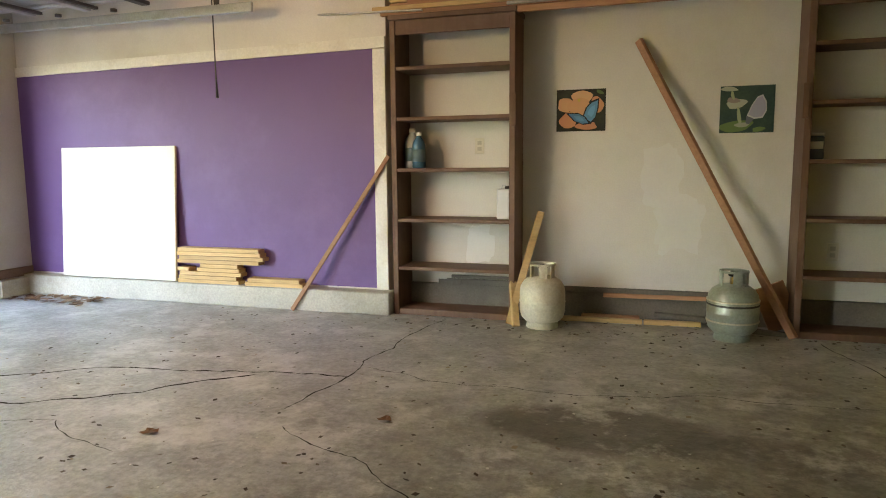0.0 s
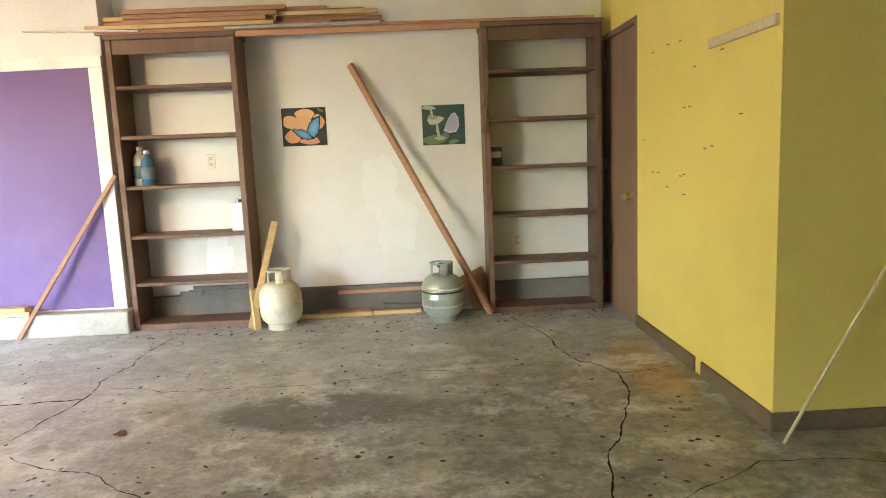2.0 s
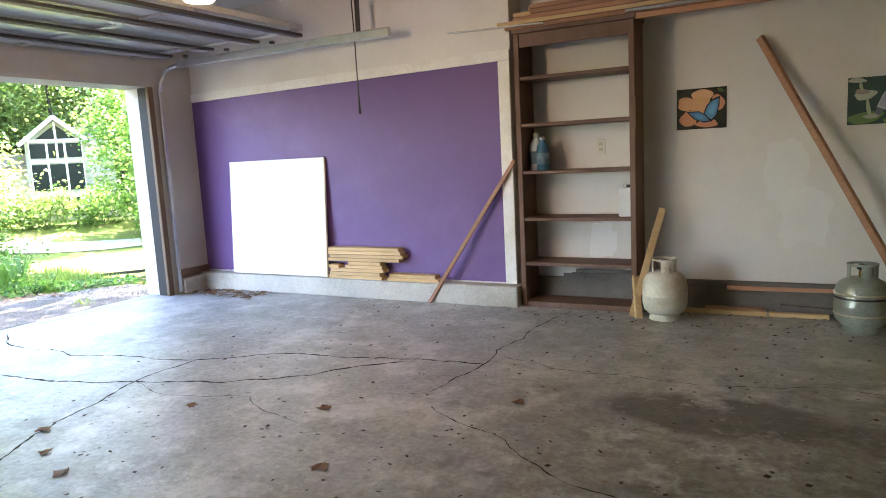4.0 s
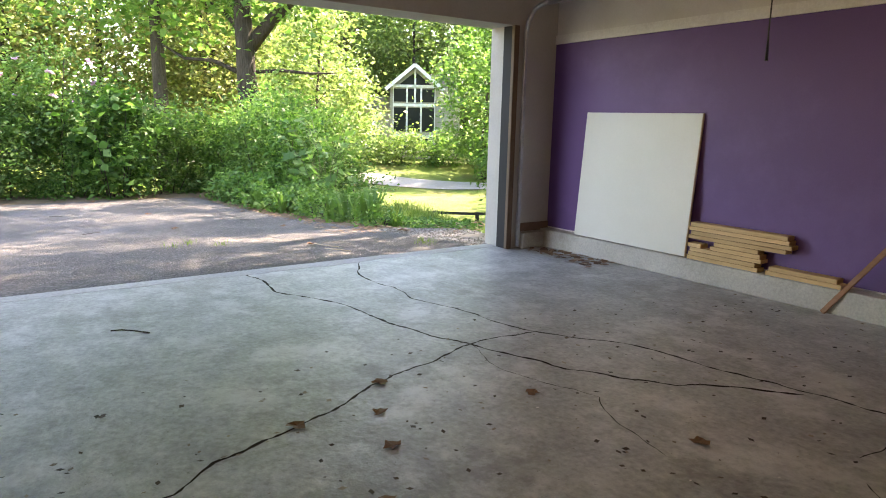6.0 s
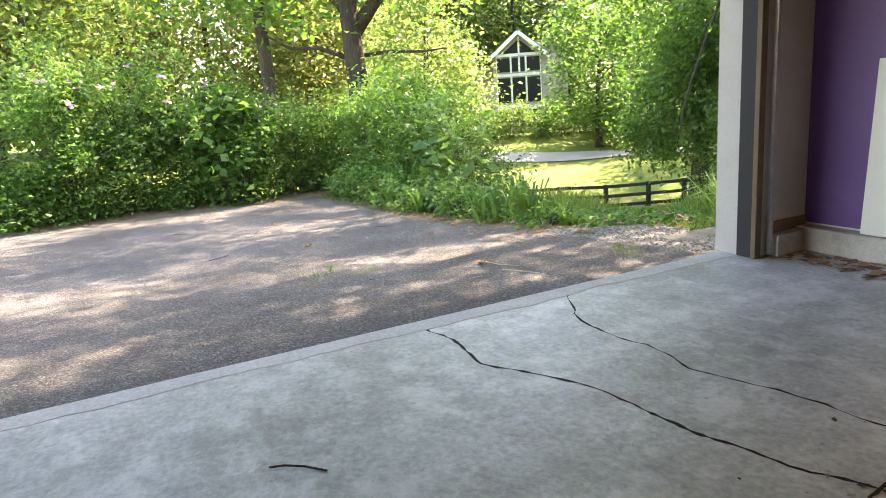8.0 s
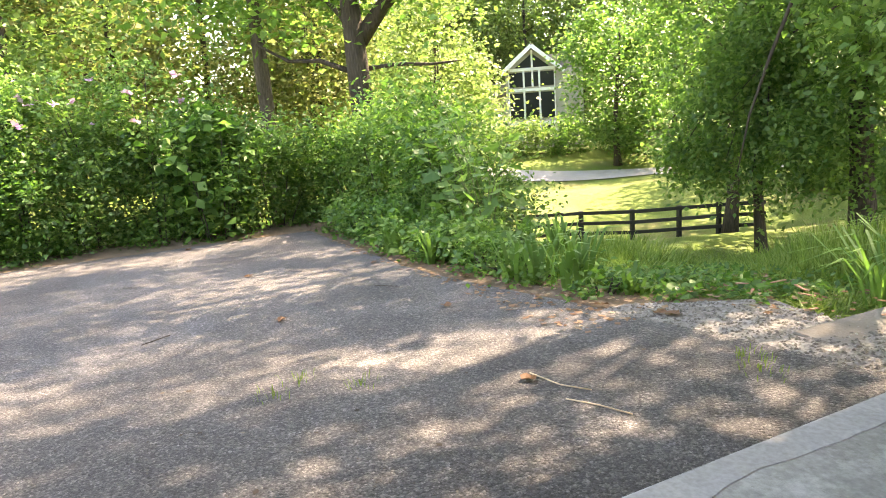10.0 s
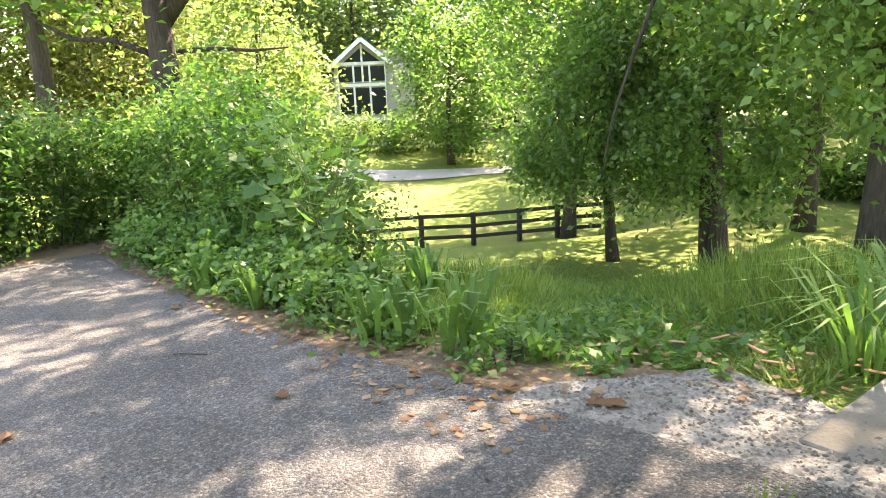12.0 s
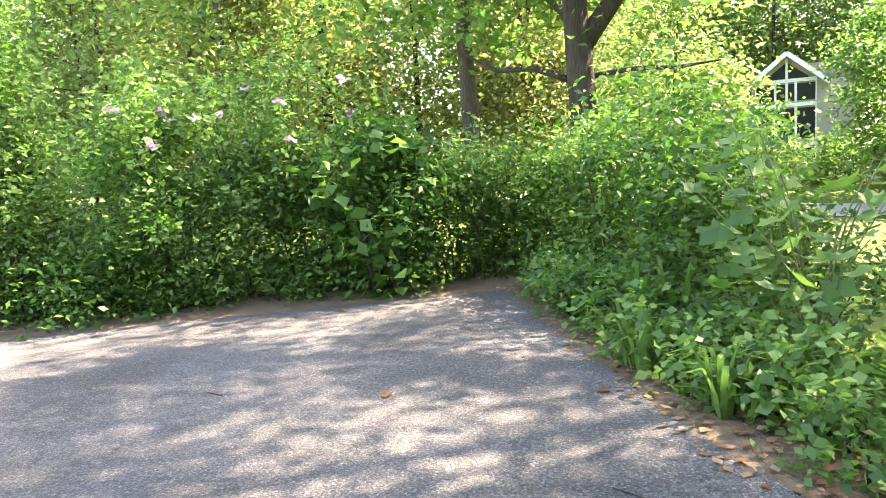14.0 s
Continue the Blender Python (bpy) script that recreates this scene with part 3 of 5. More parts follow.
# ---- built-in shelves ----
def shelf_unit(name, x0, x1, levels, label):
    root = empty(name, label, "shelf unit", "built-in shelf units", (x0, FRONT, 0))
    t = 0.04
    part("side_panel", box(x0, x0 + t, FRONT, BACK - 0.002, 0.0, 2.12, 0.003), M_SHELF, root)
    part("side_panel", box(x1 - t, x1, FRONT, BACK - 0.002, 0.0, 2.12, 0.003), M_SHELF, root)
    part("top_board", box(x0 - 0.01, x1 + 0.01, FRONT - 0.01, BACK - 0.002, 2.122, 2.155, 0.003), M_SHELF, root)
    part("valance", box(x0 + t, x1 - t, FRONT + 0.012, FRONT + 0.03, 2.02, 2.12, 0.003), M_SHELF, root)
    for z in levels:
        part("shelf", box(x0 + t + 0.001, x1 - t - 0.001, FRONT + 0.006, BACK - 0.003, z - 0.026, z, 0.003), M_SHELF, root)
    part("bottom_board", box(x0 + t + 0.001, x1 - t - 0.001, FRONT + 0.006, BACK - 0.035, 0.0, 0.045, 0.003), M_SHELF, root)
    return root


shelf_l = shelf_unit("shelf_unit", -1.755, -0.845, (1.80, 1.445, 1.08, 0.715, 0.36), "dark brown built-in wooden shelf unit, nearly empty")
shelf_r = shelf_unit("shelf_unit", 0.93, 1.80, (1.815, 1.47, 1.115, 0.755, 0.40), "dark brown built-in wooden shelf unit beside door")
part("splice_block", box(-0.868, -0.83, FRONT - 0.035, FRONT - 0.001, 1.36, 1.58, 0.004), M_SHELF, shelf_l)
part("splice_block", box(0.912, 0.945, FRONT - 0.035, FRONT - 0.001, 1.36, 1.57, 0.004), M_SHELF, shelf_r)
setting("shelf_header", box(-0.833, 0.918, FRONT, FRONT + 0.035, 2.115, 2.155, 0.003), M_CEDAR, "brown board bridging the shelf units", "header board")
for i, (x0, x1, z0, z1) in enumerate([(-1.42, -0.9, 0.20, 0.245), (-1.38, -0.9, 0.25, 0.275), (-1.48, -1.3, 0.2, 0.24)]):
    tagged(part("scrap_board", box(x0, x1, BACK - 0.045 - 0.012 * i, BACK - 0.033 - 0.012 * i, z0, z1, 0.002), M_CURB_DARK, shelf_l), "dark broken wall board")

# outlets
for x, z in ((-1.17, 1.24), (1.19, 0.52)):
    o = empty("wall_outlet", "ivory plastic wall outlet in shelf back wall", "outlet", "wall outlets", (x, BACK, z))
    part("cover_plate", box(x - 0.035, x + 0.035, BACK - 0.007, BACK - 0.001, z - 0.057, z + 0.057, 0.003), M_PLASTIC, o)
    for dz in (-0.022, 0.022):
        part("socket", box(x - 0.016, x + 0.016, BACK - 0.009, BACK - 0.0072, z + dz - 0.014, z + dz + 0.014, 0.001), plain("socket_ivory", (0.5, 0.47, 0.38), 0.5), o)

# things on the shelves
M_BLUE = plain("blue_fluid", (0.05, 0.14, 0.22), 0.2)
M_JUG = plain("grey_jug", (0.42, 0.45, 0.47), 0.35)
def bottle(x, y, z, w, h, mat, label):
    b = empty("bottle", label, "bottle", "", (x, y, z))
    part("body", lathe([(w * 0.46, 0), (w * 0.5, 0.01), (w * 0.5, h * 0.62), (w * 0.42, h * 0.74), (w * 0.2, h * 0.86), (w * 0.18, h * 0.9)], 20, (x, y, z)), mat, b)
    part("cap", lathe([(w * 0.21, h * 0.9), (w * 0.21, h), (w * 0.17, h * 1.005)], 16, (x, y, z)), plain("bottle_cap", (0.6, 0.62, 0.62), 0.4), b, "pale screw cap")
    part("label", lathe([(w * 0.503, h * 0.18), (w * 0.503, h * 0.52)], 20, (x, y, z)), plain("bottle_label", (0.12, 0.2, 0.24), 0.5), b, "dark printed label")
bottle(-1.65, 5.06, 1.08, 0.115, 0.29, M_JUG, "grey plastic fluid bottle on shelf")
bottle(-1.585, 5.02, 1.08, 0.10, 0.26, M_BLUE, "dark blue plastic bottle on shelf")
tin = empty("paint_can", "white rectangular metal solvent can on shelf", "can", "", (-0.94, 5.0, 0.715))
part("body", box(-0.985, -0.89, 4.95, 5.07, 0.716, 0.93, 0.008), plain("can_white", (0.72, 0.73, 0.74), 0.35), tin)
part("cap", lathe([(0.016, 0.93), (0.016, 0.95), (0.0, 0.951)], 14, (-0.92, 5.0, 0)), M_DARKMETAL, tin, "dark screw cap")
part("handle", tube([(-0.965, 5.03, 0.93), (-0.96, 5.03, 0.955), (-0.935, 5.03, 0.955), (-0.93, 5.03, 0.93)], [0.003] * 4, 6), M_GALV, tin)
jar = empty("paint_tin", "dark blue and white tin on shelf", "tin", "", (1.02, 5.03, 1.115))
part("body", box(0.975, 1.065, 4.99, 5.07, 1.116, 1.26, 0.008), plain("tin_blue", (0.045, 0.05, 0.075), 0.4), jar)
part("label", box(0.982, 1.058, 4.9885, 4.9895, 1.18, 1.225), plain("tin_label", (0.6, 0.58, 0.5), 0.5), jar, "pale printed band")
part("lid", box(0.978, 1.062, 4.993, 5.067, 1.26, 1.275, 0.003), plain("tin_lid", (0.55, 0.52, 0.45), 0.4), jar)

# ---- posters ----
def poster(name, x0, x1, z0, z1, ground, shapes, label):
    p = empty(name, label, "poster", "butterfly posters", ((x0 + x1) / 2, BACK, z0))
    part("sheet", box(x0, x1, BACK - 0.004, BACK - 0.001, z0, z1), ground, p)
    for k, (cx, cz, rx, rz, col, rot) in enumerate(shapes):
        bm = bmesh.new()
        n = 18
        w, h = x1 - x0, z1 - z0
        vs = []
        for i in range(n):
            a = 2 * math.pi * i / n
            q = Vector((rx * math.cos(a) * (1 + 0.16 * math.sin(3 * a + k)), rz * math.sin(a))) 
            q.rotate(Matrix.Rotation(radians(rot), 2))
            vs.append(bm.verts.new((min(max(x0 + (cx + q.x) * w, x0), x1), BACK - 0.0046 - 0.0004 * k, min(max(z0 + (cz + q.y) * h, z0), z1))))
        bm.faces.new(vs)
        part("printed_shape", bm, plain("print_ink", col, 0.45), p)
    return p


def print_patch(p, x0, x1, z0, z1, corners, col, k):
    """A flat printed figure on a sheet, its corners in shares of the sheet."""
    bm = bmesh.new()
    bm.faces.new([bm.verts.new((x0 + u * (x1 - x0), BACK - 0.0046 - 0.0004 * k, z0 + v * (z1 - z0))) for u, v in corners])
    part("printed_shape", bm, plain("print_ink", col, 0.45), p)


A = (-0.605, -0.265, 1.33, 1.62)
sheet_a = poster("poster", *A, material("poster_dark", (0.012, 0.013, 0.010), (0.035, 0.04, 0.022), 12, 60, 0.4), [
    (0.52, 0.80, 0.21, 0.17, (0.72, 0.42, 0.22), 0), (0.20, 0.63, 0.19, 0.17, (0.70, 0.38, 0.19), -15), (0.83, 0.63, 0.12, 0.2, (0.62, 0.27, 0.14), 10), (0.24, 0.27, 0.17, 0.2, (0.64, 0.28, 0.14), -20),
    (0.62, 0.13, 0.22, 0.10, (0.60, 0.25, 0.14), 0), (0.47, 0.58, 0.22, 0.22, (0.68, 0.36, 0.18), 0), (0.46, 0.74, 0.03, 0.04, (0.62, 0.45, 0.10), 0), (0.88, 0.92, 0.08, 0.04, (0.10, 0.16, 0.06), -30)],
    "square print of blue butterfly on orange flower")
WING_A = [(0.52, 0.30), (0.60, 0.56), (0.71, 0.71), (0.87, 0.78), (0.86, 0.55), (0.81, 0.30), (0.70, 0.16)]
WING_B = [(0.20, 0.44), (0.45, 0.44), (0.60, 0.34), (0.70, 0.17), (0.55, 0.15), (0.36, 0.24)]
for n, (wing, col) in enumerate(((WING_A, (0.09, 0.27, 0.46)), (WING_B, (0.07, 0.21, 0.38)))):
    cu, cv = sum(q[0] for q in wing) / len(wing), sum(q[1] for q in wing) / len(wing)
    print_patch(sheet_a, *A, wing, (0.012, 0.012, 0.014), 9 + 3 * n)
    print_patch(sheet_a, *A, [(cu + (u - cu) * 0.82, cv + (v - cv) * 0.82) for u, v in wing], col, 10 + 3 * n)
    print_patch(sheet_a, *A, [(cu + (u - cu) * 0.45, cv + (v - cv) * 0.45) for u, v in wing], tuple(c * 1.35 for c in col), 11 + 3 * n)
B = (0.475, 0.805, 1.295, 1.60)
sheet_b = poster("poster", *B, material("poster_green", (0.028, 0.06, 0.062), (0.05, 0.095, 0.07), 6, 60, 0.4), [
    (0.30, 0.14, 0.32, 0.12, (0.13, 0.20, 0.07), 8), (0.30, 0.62, 0.19, 0.10, (0.42, 0.43, 0.34), 10), (0.24, 0.70, 0.12, 0.06, (0.30, 0.24, 0.22), -8), (0.16, 0.94, 0.16, 0.05, (0.40, 0.42, 0.33), -4),
    (0.36, 0.36, 0.035, 0.2, (0.34, 0.38, 0.24), 8), (0.23, 0.80, 0.03, 0.1, (0.34, 0.38, 0.24), 12), (0.42, 0.17, 0.14, 0.05, (0.34, 0.34, 0.28), 5), (0.55, 0.3, 0.07, 0.12, (0.13, 0.14, 0.18), -15), (0.72, 0.07, 0.12, 0.05, (0.15, 0.23, 0.08), 10)],
    "square print of pale butterfly on green plant")
WING_C = [(0.50, 0.36), (0.58, 0.58), (0.68, 0.76), (0.78, 0.80), (0.85, 0.66), (0.86, 0.46), (0.79, 0.31), (0.64, 0.29)]
print_patch(sheet_b, *B, WING_C, (0.50, 0.49, 0.53), 10)
print_patch(sheet_b, *B, [(0.7 + (u - 0.7) * 0.86, 0.53 + (v - 0.53) * 0.86) for u, v in WING_C], (0.36, 0.345, 0.47), 11)

# ---- gas cylinders ----
def cylinder(x, y, mat, label, band):
    c = empty("gas_cylinder", label, "gas cylinder", "gas cylinders", (x, y, 0))
    part("foot_ring", lathe([(0.105, 0), (0.108, 0.004), (0.104, 0.035), (0.118, 0.05)], 32, (x, y, 0)), mat, c)
    part("tank", lathe([(0.06, 0.03), (0.11, 0.042), (0.142, 0.075), (0.153, 0.115), (0.1535, 0.17), (0.1555, 0.175), (0.1555, 0.182), (0.1535, 0.187), (0.153, 0.245), (0.146, 0.285), (0.125, 0.32), (0.09, 0.343), (0.04, 0.352)], 40, (x, y, 0)), mat, c)
    if band:
        part("band", lathe([(0.1545, 0.222), (0.157, 0.225), (0.157, 0.231), (0.1545, 0.234)], 40, (x, y, 0)), M_DARKMETAL, c, "dark ring")
        part("band", lathe([(0.1535, 0.248), (0.157, 0.25), (0.157, 0.257), (0.1525, 0.259)], 40, (x, y, 0)), M_TANK_W, c, "pale ring")
        part("band", lathe([(0.1545, 0.075 + 0.045), (0.1565, 0.122), (0.1565, 0.128), (0.1545, 0.131)], 40, (x, y, 0)), M_TANK_W, c, "pale ring")
    # collar of three open segments
    for a0, a1 in ((30, 100), (150, 215), (262, 300), (318, 350)):
        bm = bmesh.new()
        prev = None
        for i in range(9):
            a = radians(a0 + (a1 - a0) * i / 8)
            ca, sa = math.cos(a), math.sin(a)
            cur = [bm.verts.new((x + r * ca, y + r * sa, z)) for r, z in ((0.080, 0.335), (0.084, 0.335), (0.085, 0.43), (0.078, 0.43))]
            if prev:
                for k in range(4):
                    bm.faces.new((prev[k], prev[(k + 1) % 4], cur[(k + 1) % 4], cur[k]))
            else:
                bm.faces.new(cur)
            prev = cur
        bm.faces.new(prev[::-1])
        bmesh.ops.recalc_face_normals(bm, faces=bm.faces)
        part("collar", bm, mat, c)
    part("collar_ring", lathe([(0.076, 0.424), (0.088, 0.424), (0.088, 0.437), (0.076, 0.437)], 32, (x, y, 0), True), mat, c)
    part("valve", lathe([(0.02, 0.35), (0.02, 0.385), (0.014, 0.39), (0.014, 0.4)], 16, (x, y, 0)), M_BRASS, c, "brass valve")
    part("valve_knob", lathe([(0.03, 0.4), (0.033, 0.405), (0.033, 0.42), (0.028, 0.425)], 12, (x, y, 0)), M_BLACK, c, "black valve knob")


cylinder(-0.63, 4.80, M_TANK_W, "cream painted steel gas cylinder on floor", False)
cylinder(0.565, 4.79, M_TANK_G, "dull grey-green steel gas cylinder on floor", True)

# ---- leaning and stacked boards ----
def board(name, a, b, w, h, mat, label, group="", twist=0.0):
    return tagged(part(name, beam(a, b, w, h, 0.003, twist), mat), label, "board", group)


board("leaning_board", (0.93, 4.86, 0.012), (-0.055, 5.165, 1.925), 0.055, 0.03, M_CEDAR, "long reddish board leaning against white wall", "", radians(60))
board("red_panel", (0.80, 5.09, 0.30), (0.92, 5.10, 0.02), 0.20, 0.018, M_CEDAR, "reddish brown wooden panel beside shelf", "", radians(90))
board("short_board", (-0.86, 4.79, 0.004), (-0.68, 5.02, 0.77), 0.05, 0.022, M_PINE, "short pale board leaning beside cylinder", "", radians(50))
board("short_board", (-0.80, 4.74, 0.004), (-0.86, 4.92, 0.28), 0.05, 0.03, M_PINE, "splintered short board end", "", radians(20))
board("thin_board", (-2.56, 4.80, 0.004), (-1.78, 4.905, 1.17), 0.035, 0.012, M_CEDAR, "thin brown board leaning on trim", "", radians(70))
board("pale_stick", (1.86, 2.42, 0.008), (2.65, 2.535, 1.28), 0.013, 0.013, M_STICK, "thin pale stick leaning on yellow wall")
board("wall_cleat", (YX - 0.012, 2.58, 1.70), (YX - 0.012, 3.21, 1.70), 0.02, 0.045, M_STICK, "short pale wooden cleat on yellow wall")
for i, (a, b, mat) in enumerate([((-0.4, 5.13, 0.02), (0.0, 5.14, 0.02), M_CEDAR), ((-0.55, 5.03, 0.016), (0.02, 5.05, 0.016), M_PINE), ((0.03, 5.05, 0.016), (0.40, 5.06, 0.018), M_PINE),
                                 ((-0.25, 5.15, 0.175), (0.75, 5.148, 0.185), M_CEDAR), ((0.1, 5.12, 0.06), (0.66, 5.11, 0.035), M_CURB_DARK), ((0.62, 5.0, 0.014), (0.9, 4.93, 0.014), M_CURB_DARK), ((-0.65, 5.155, 0.208), (0.9, 5.155, 0.208), M_CURB_DARK)]):
    board("floor_board", a, b, 0.045, 0.03, mat, "loose board lying along wall foot", "loose boards at wall foot")
# boards on top of the shelves
rng = random.Random(11)
for k in range(20):
    lay = k // 4
    z = 2.172 + lay * 0.034
    y = 4.93 + (k % 4) * 0.062 + rng.uniform(-0.008, 0.008)
    x0 = -2.02 + rng.uniform(0, 0.35) + lay * 0.05
    x1 = 0.15 + rng.uniform(-0.7, 0.15) - lay * 0.03
    board("stacked_board", (x0, y, z), (x1, y + rng.uniform(-0.01, 0.01), z + rng.uniform(0, 0.006)), 0.05, 0.03, M_CEDAR if rng.random() < 0.7 else M_PINE, "long narrow reddish board stacked on shelf tops", "boards on shelf tops")
board("metal_strip", (-2.3, 4.88, 2.195), (-1.5, 4.895, 2.175), 0.035, 0.012, M_GALV, "grey metal strip lying on shelf tops")
board("stacked_board", (-0.9, 4.885, 2.172), (0.2, 4.89, 2.18), 0.03, 0.02, M_GALV, "grey strip lying on shelf tops", "boards on shelf tops")
board("stacked_board", (-0.85, 4.915, 2.172), (1.75, 4.925, 2.168), 0.04, 0.018, M_CEDAR, "long narrow reddish board stacked on shelf tops", "boards on shelf tops")
# timber on the curb
rng = random.Random(4)
for k, (x0, x1, y, z) in enumerate([(-3.62, -3.04, 4.87, 0.187), (-3.61, -3.06, 4.87, 0.219), (-3.6, -3.02, 4.87, 0.251), (-3.43, -3.03, 4.87, 0.283), (-3.62, -3.50, 4.87, 0.283), (-3.40, -3.05, 4.87, 0.315),
                                    (-3.62, -2.86, 4.87, 0.347), (-3.60, -2.82, 4.87, 0.379), (-3.62, -2.84, 4.87, 0.411), (-3.61, -2.85, 4.87, 0.443), (-2.98, -2.47, 4.86, 0.187), (-2.96, -2.50, 4.865, 0.218)]):
    board("timber", (x0, y, z), (x1, y + rng.uniform(-0.008, 0.008), z), 0.09, 0.03, M_PINE, "short pale pine board stacked on curb", "pine boards on curb")
# white panel
pan = empty("white_panel", "large white sheet panel leaning on purple wall", "panel", "", (-4.2, 4.83, 0.17))
part("sheet", box(-0.585, 0.585, -0.009, 0.009, 0.0, 1.10, 0.002, Matrix.Translation((-4.232, 4.838, 0.178)) @ Matrix.Rotation(radians(-4.1), 4, "X")), M_BOARD, pan)
part("edge_strip", box(0.5855, 0.592, -0.0095, 0.0095, 0.0, 1.10, 0.001, Matrix.Translation((-4.232, 4.838, 0.178)) @ Matrix.Rotation(radians(-4.1), 4, "X")), M_STICK, pan, "raw brown panel edge")

# ---- garage door, open overhead ----
gd = empty("garage_door", "open sectional steel garage door under ceiling", "garage door", "", (-4.4, 2.0, 2.3))
for k in range(4):
    x1 = -3.34 - k * 0.52
    x0 = x1 - 0.51
    sec = part("door_section", box(x0, x1, OPEN_Y0 + 0.1, OPEN_Y1 - 0.06, 2.285, 2.33, 0.004), M_DOORSTEEL, gd)
    for y in (OPEN_Y0 + 0.12, 0.75, 2.0, 3.25, OPEN_Y1 - 0.14):
        part("stile", box(x0 + 0.02, x1 - 0.02, y - 0.03, y + 0.03, 2.262, 2.284, 0.003), M_GALV, sec)
    part("strut", box(x1 - 0.075, x1 - 0.005, OPEN_Y0 + 0.1, OPEN_Y1 - 0.06, 2.235, 2.2615, 0.004), M_DARKMETAL if k == 0 else M_GALV, sec)
    part("strut", box(x0 + 0.01, x0 + 0.05, OPEN_Y0 + 0.1, OPEN_Y1 - 0.06, 2.24, 2.2615, 0.004), M_DARKMETAL, sec)
    part("roller", lathe([(0.024, -0.01), (0.024, 0.01)], 14, (x0 + 0.1, OPEN_Y1 + 0.03, 2.25)), M_DARKMETAL, sec)
tr = empty("door_track", "galvanised steel garage door track with hanger", "door track", "", (-4.0, 4.58, 2.2))
part("rail", box(-5.05, -2.66, 4.575, 4.60, 2.185, 2.255, 0.006), M_GALV, tr)
part("rail", box(-5.255, -5.225, 4.50, 4.535, 0.02, 2.0, 0.005), M_GALV, tr)
part("curved_rail", tube([(-5.24, 4.52, 1.98), (-5.23, 4.535, 2.07), (-5.19, 4.56, 2.16), (-5.12, 4.58, 2.2), (-5.04, 4.588, 2.215)], [0.022] * 5, 8), M_GALV, tr)
part("hanger", beam((-2.98, 4.62, 2.2), (-3.0, 4.66, 2.72), 0.04, 0.006, 0.001), M_DARKMETAL, tr)
cord = tagged(part("hanging_cord", tube([(-3.10, 4.72, 2.72), (-3.095, 4.73, 2.2), (-3.10, 4.74, 1.8), (-3.095, 4.74, 1.62)], [0.006, 0.005, 0.005, 0.012], 8), M_DARKMETAL), "thin dark cord hanging from ceiling", "cord")
# jamb lining and stop of the opening
setting("trim_3", box(-5.42, -5.302, OPEN_Y1 - 0.022, OPEN_Y1 - 0.001, 0.0, OPEN_Z - 0.002, 0.002), M_BLACK, "black weather strip on garage jamb", "trim")
setting("trim_4", box(-5.30, -5.262, OPEN_Y1 - 0.03, OPEN_Y1 + 0.03, 0.0, OPEN_Z, 0.003), M_BASE, "dark edge of garage jamb", "trim")
# door opener with its lamp
OX, OY = -2.62, 2.62
op = empty("door_opener", "garage door opener hanging with lit warm lamp", "door opener", "", (OX, OY, 2.2))
part("housing", box(OX - 0.17, OX + 0.17, OY - 0.12, OY + 0.12, 2.17, 2.32, 0.015), M_DARKMETAL, op)
m = plain("lit_lens", (1, 0.85, 0.6))
m.node_tree.nodes["Principled BSDF"].inputs["Emission Color"].default_value = (1, 0.74, 0.42, 1)
m.node_tree.nodes["Principled BSDF"].inputs["Emission Strength"].default_value = 2.5
part("lamp_lens", lathe([(0.02, 2.105), (0.07, 2.112), (0.095, 2.135), (0.1, 2.169)], 24, (OX, OY, 0)), m, op, "glowing round lamp lens")
for dx in (-0.15, 0.15):
    part("hanger", box(OX + dx - 0.012, OX + dx + 0.012, OY - 0.003, OY + 0.003, 2.32, CEIL - 0.001), M_GALV, op)
part("drive_rail", box(-5.2, OX - 0.17, OY - 0.02, OY + 0.02, 2.42, 2.46, 0.003), M_GALV, op)
lamp = new("opener_light", bpy.data.lights.new("opener_light", "POINT"))
lamp.data.energy, lamp.data.color, lamp.data.shadow_soft_size = 1.3, (1.0, 0.70, 0.40), 0.09
lamp.location = (OX, OY, 2.0)

# litter on the slab
rng = np.random.default_rng(3)
def litter(name, n, x0, x1, y0, y1, size, zfun, label, seed, mat=None):
    g = np.random.default_rng(seed)
    C = np.stack([g.uniform(x0, x1, n), g.uniform(y0, y1, n), np.zeros(n)], axis=1)
    C[:, 2] = [zfun(x, y) + 0.004 for x, y, _ in C]
    a = g.uniform(0, 2 * np.pi, n)
    d = np.stack([np.cos(a), np.sin(a), g.uniform(0.0, 0.12, n)], axis=1)
    s = np.stack([-np.sin(a), np.cos(a), g.uniform(0.0, 0.25, n)], axis=1)
    L = (size * g.uniform(0.4, 1.4, n))[:, None]
    P = np.stack([C, C + d * L * 0.5 + s * L * 0.35, C + d * L, C + d * L * 0.5 - s * L * 0.3], axis=1)
    return tagged(quads(name, P, mat or L_DEAD), label, "leaf litter", kind="stuff")


def flat_floor(x, y):
    return 0.0


litter("fallen_leaves", 90, -5.15, -4.3, 4.5, 4.81, 0.09, flat_floor, "dry brown leaves gathered at curb corner", 1)
litter("floor_debris", 900, -3.6, 1.7, 0.2, 4.75, 0.026, flat_floor, "small dry crumbs and leaf bits on concrete", 2, L_DEBRIS)
litter("plaster_crumbs", 220, -3.0, 1.7, 2.0, 4.75, 0.016, flat_floor, "pale plaster crumbs on concrete", 7, leaf_material("plaster_crumb", (0.42, 0.40, 0.36), (0.55, 0.53, 0.49), (0.66, 0.64, 0.6), 0.2, 0.0))
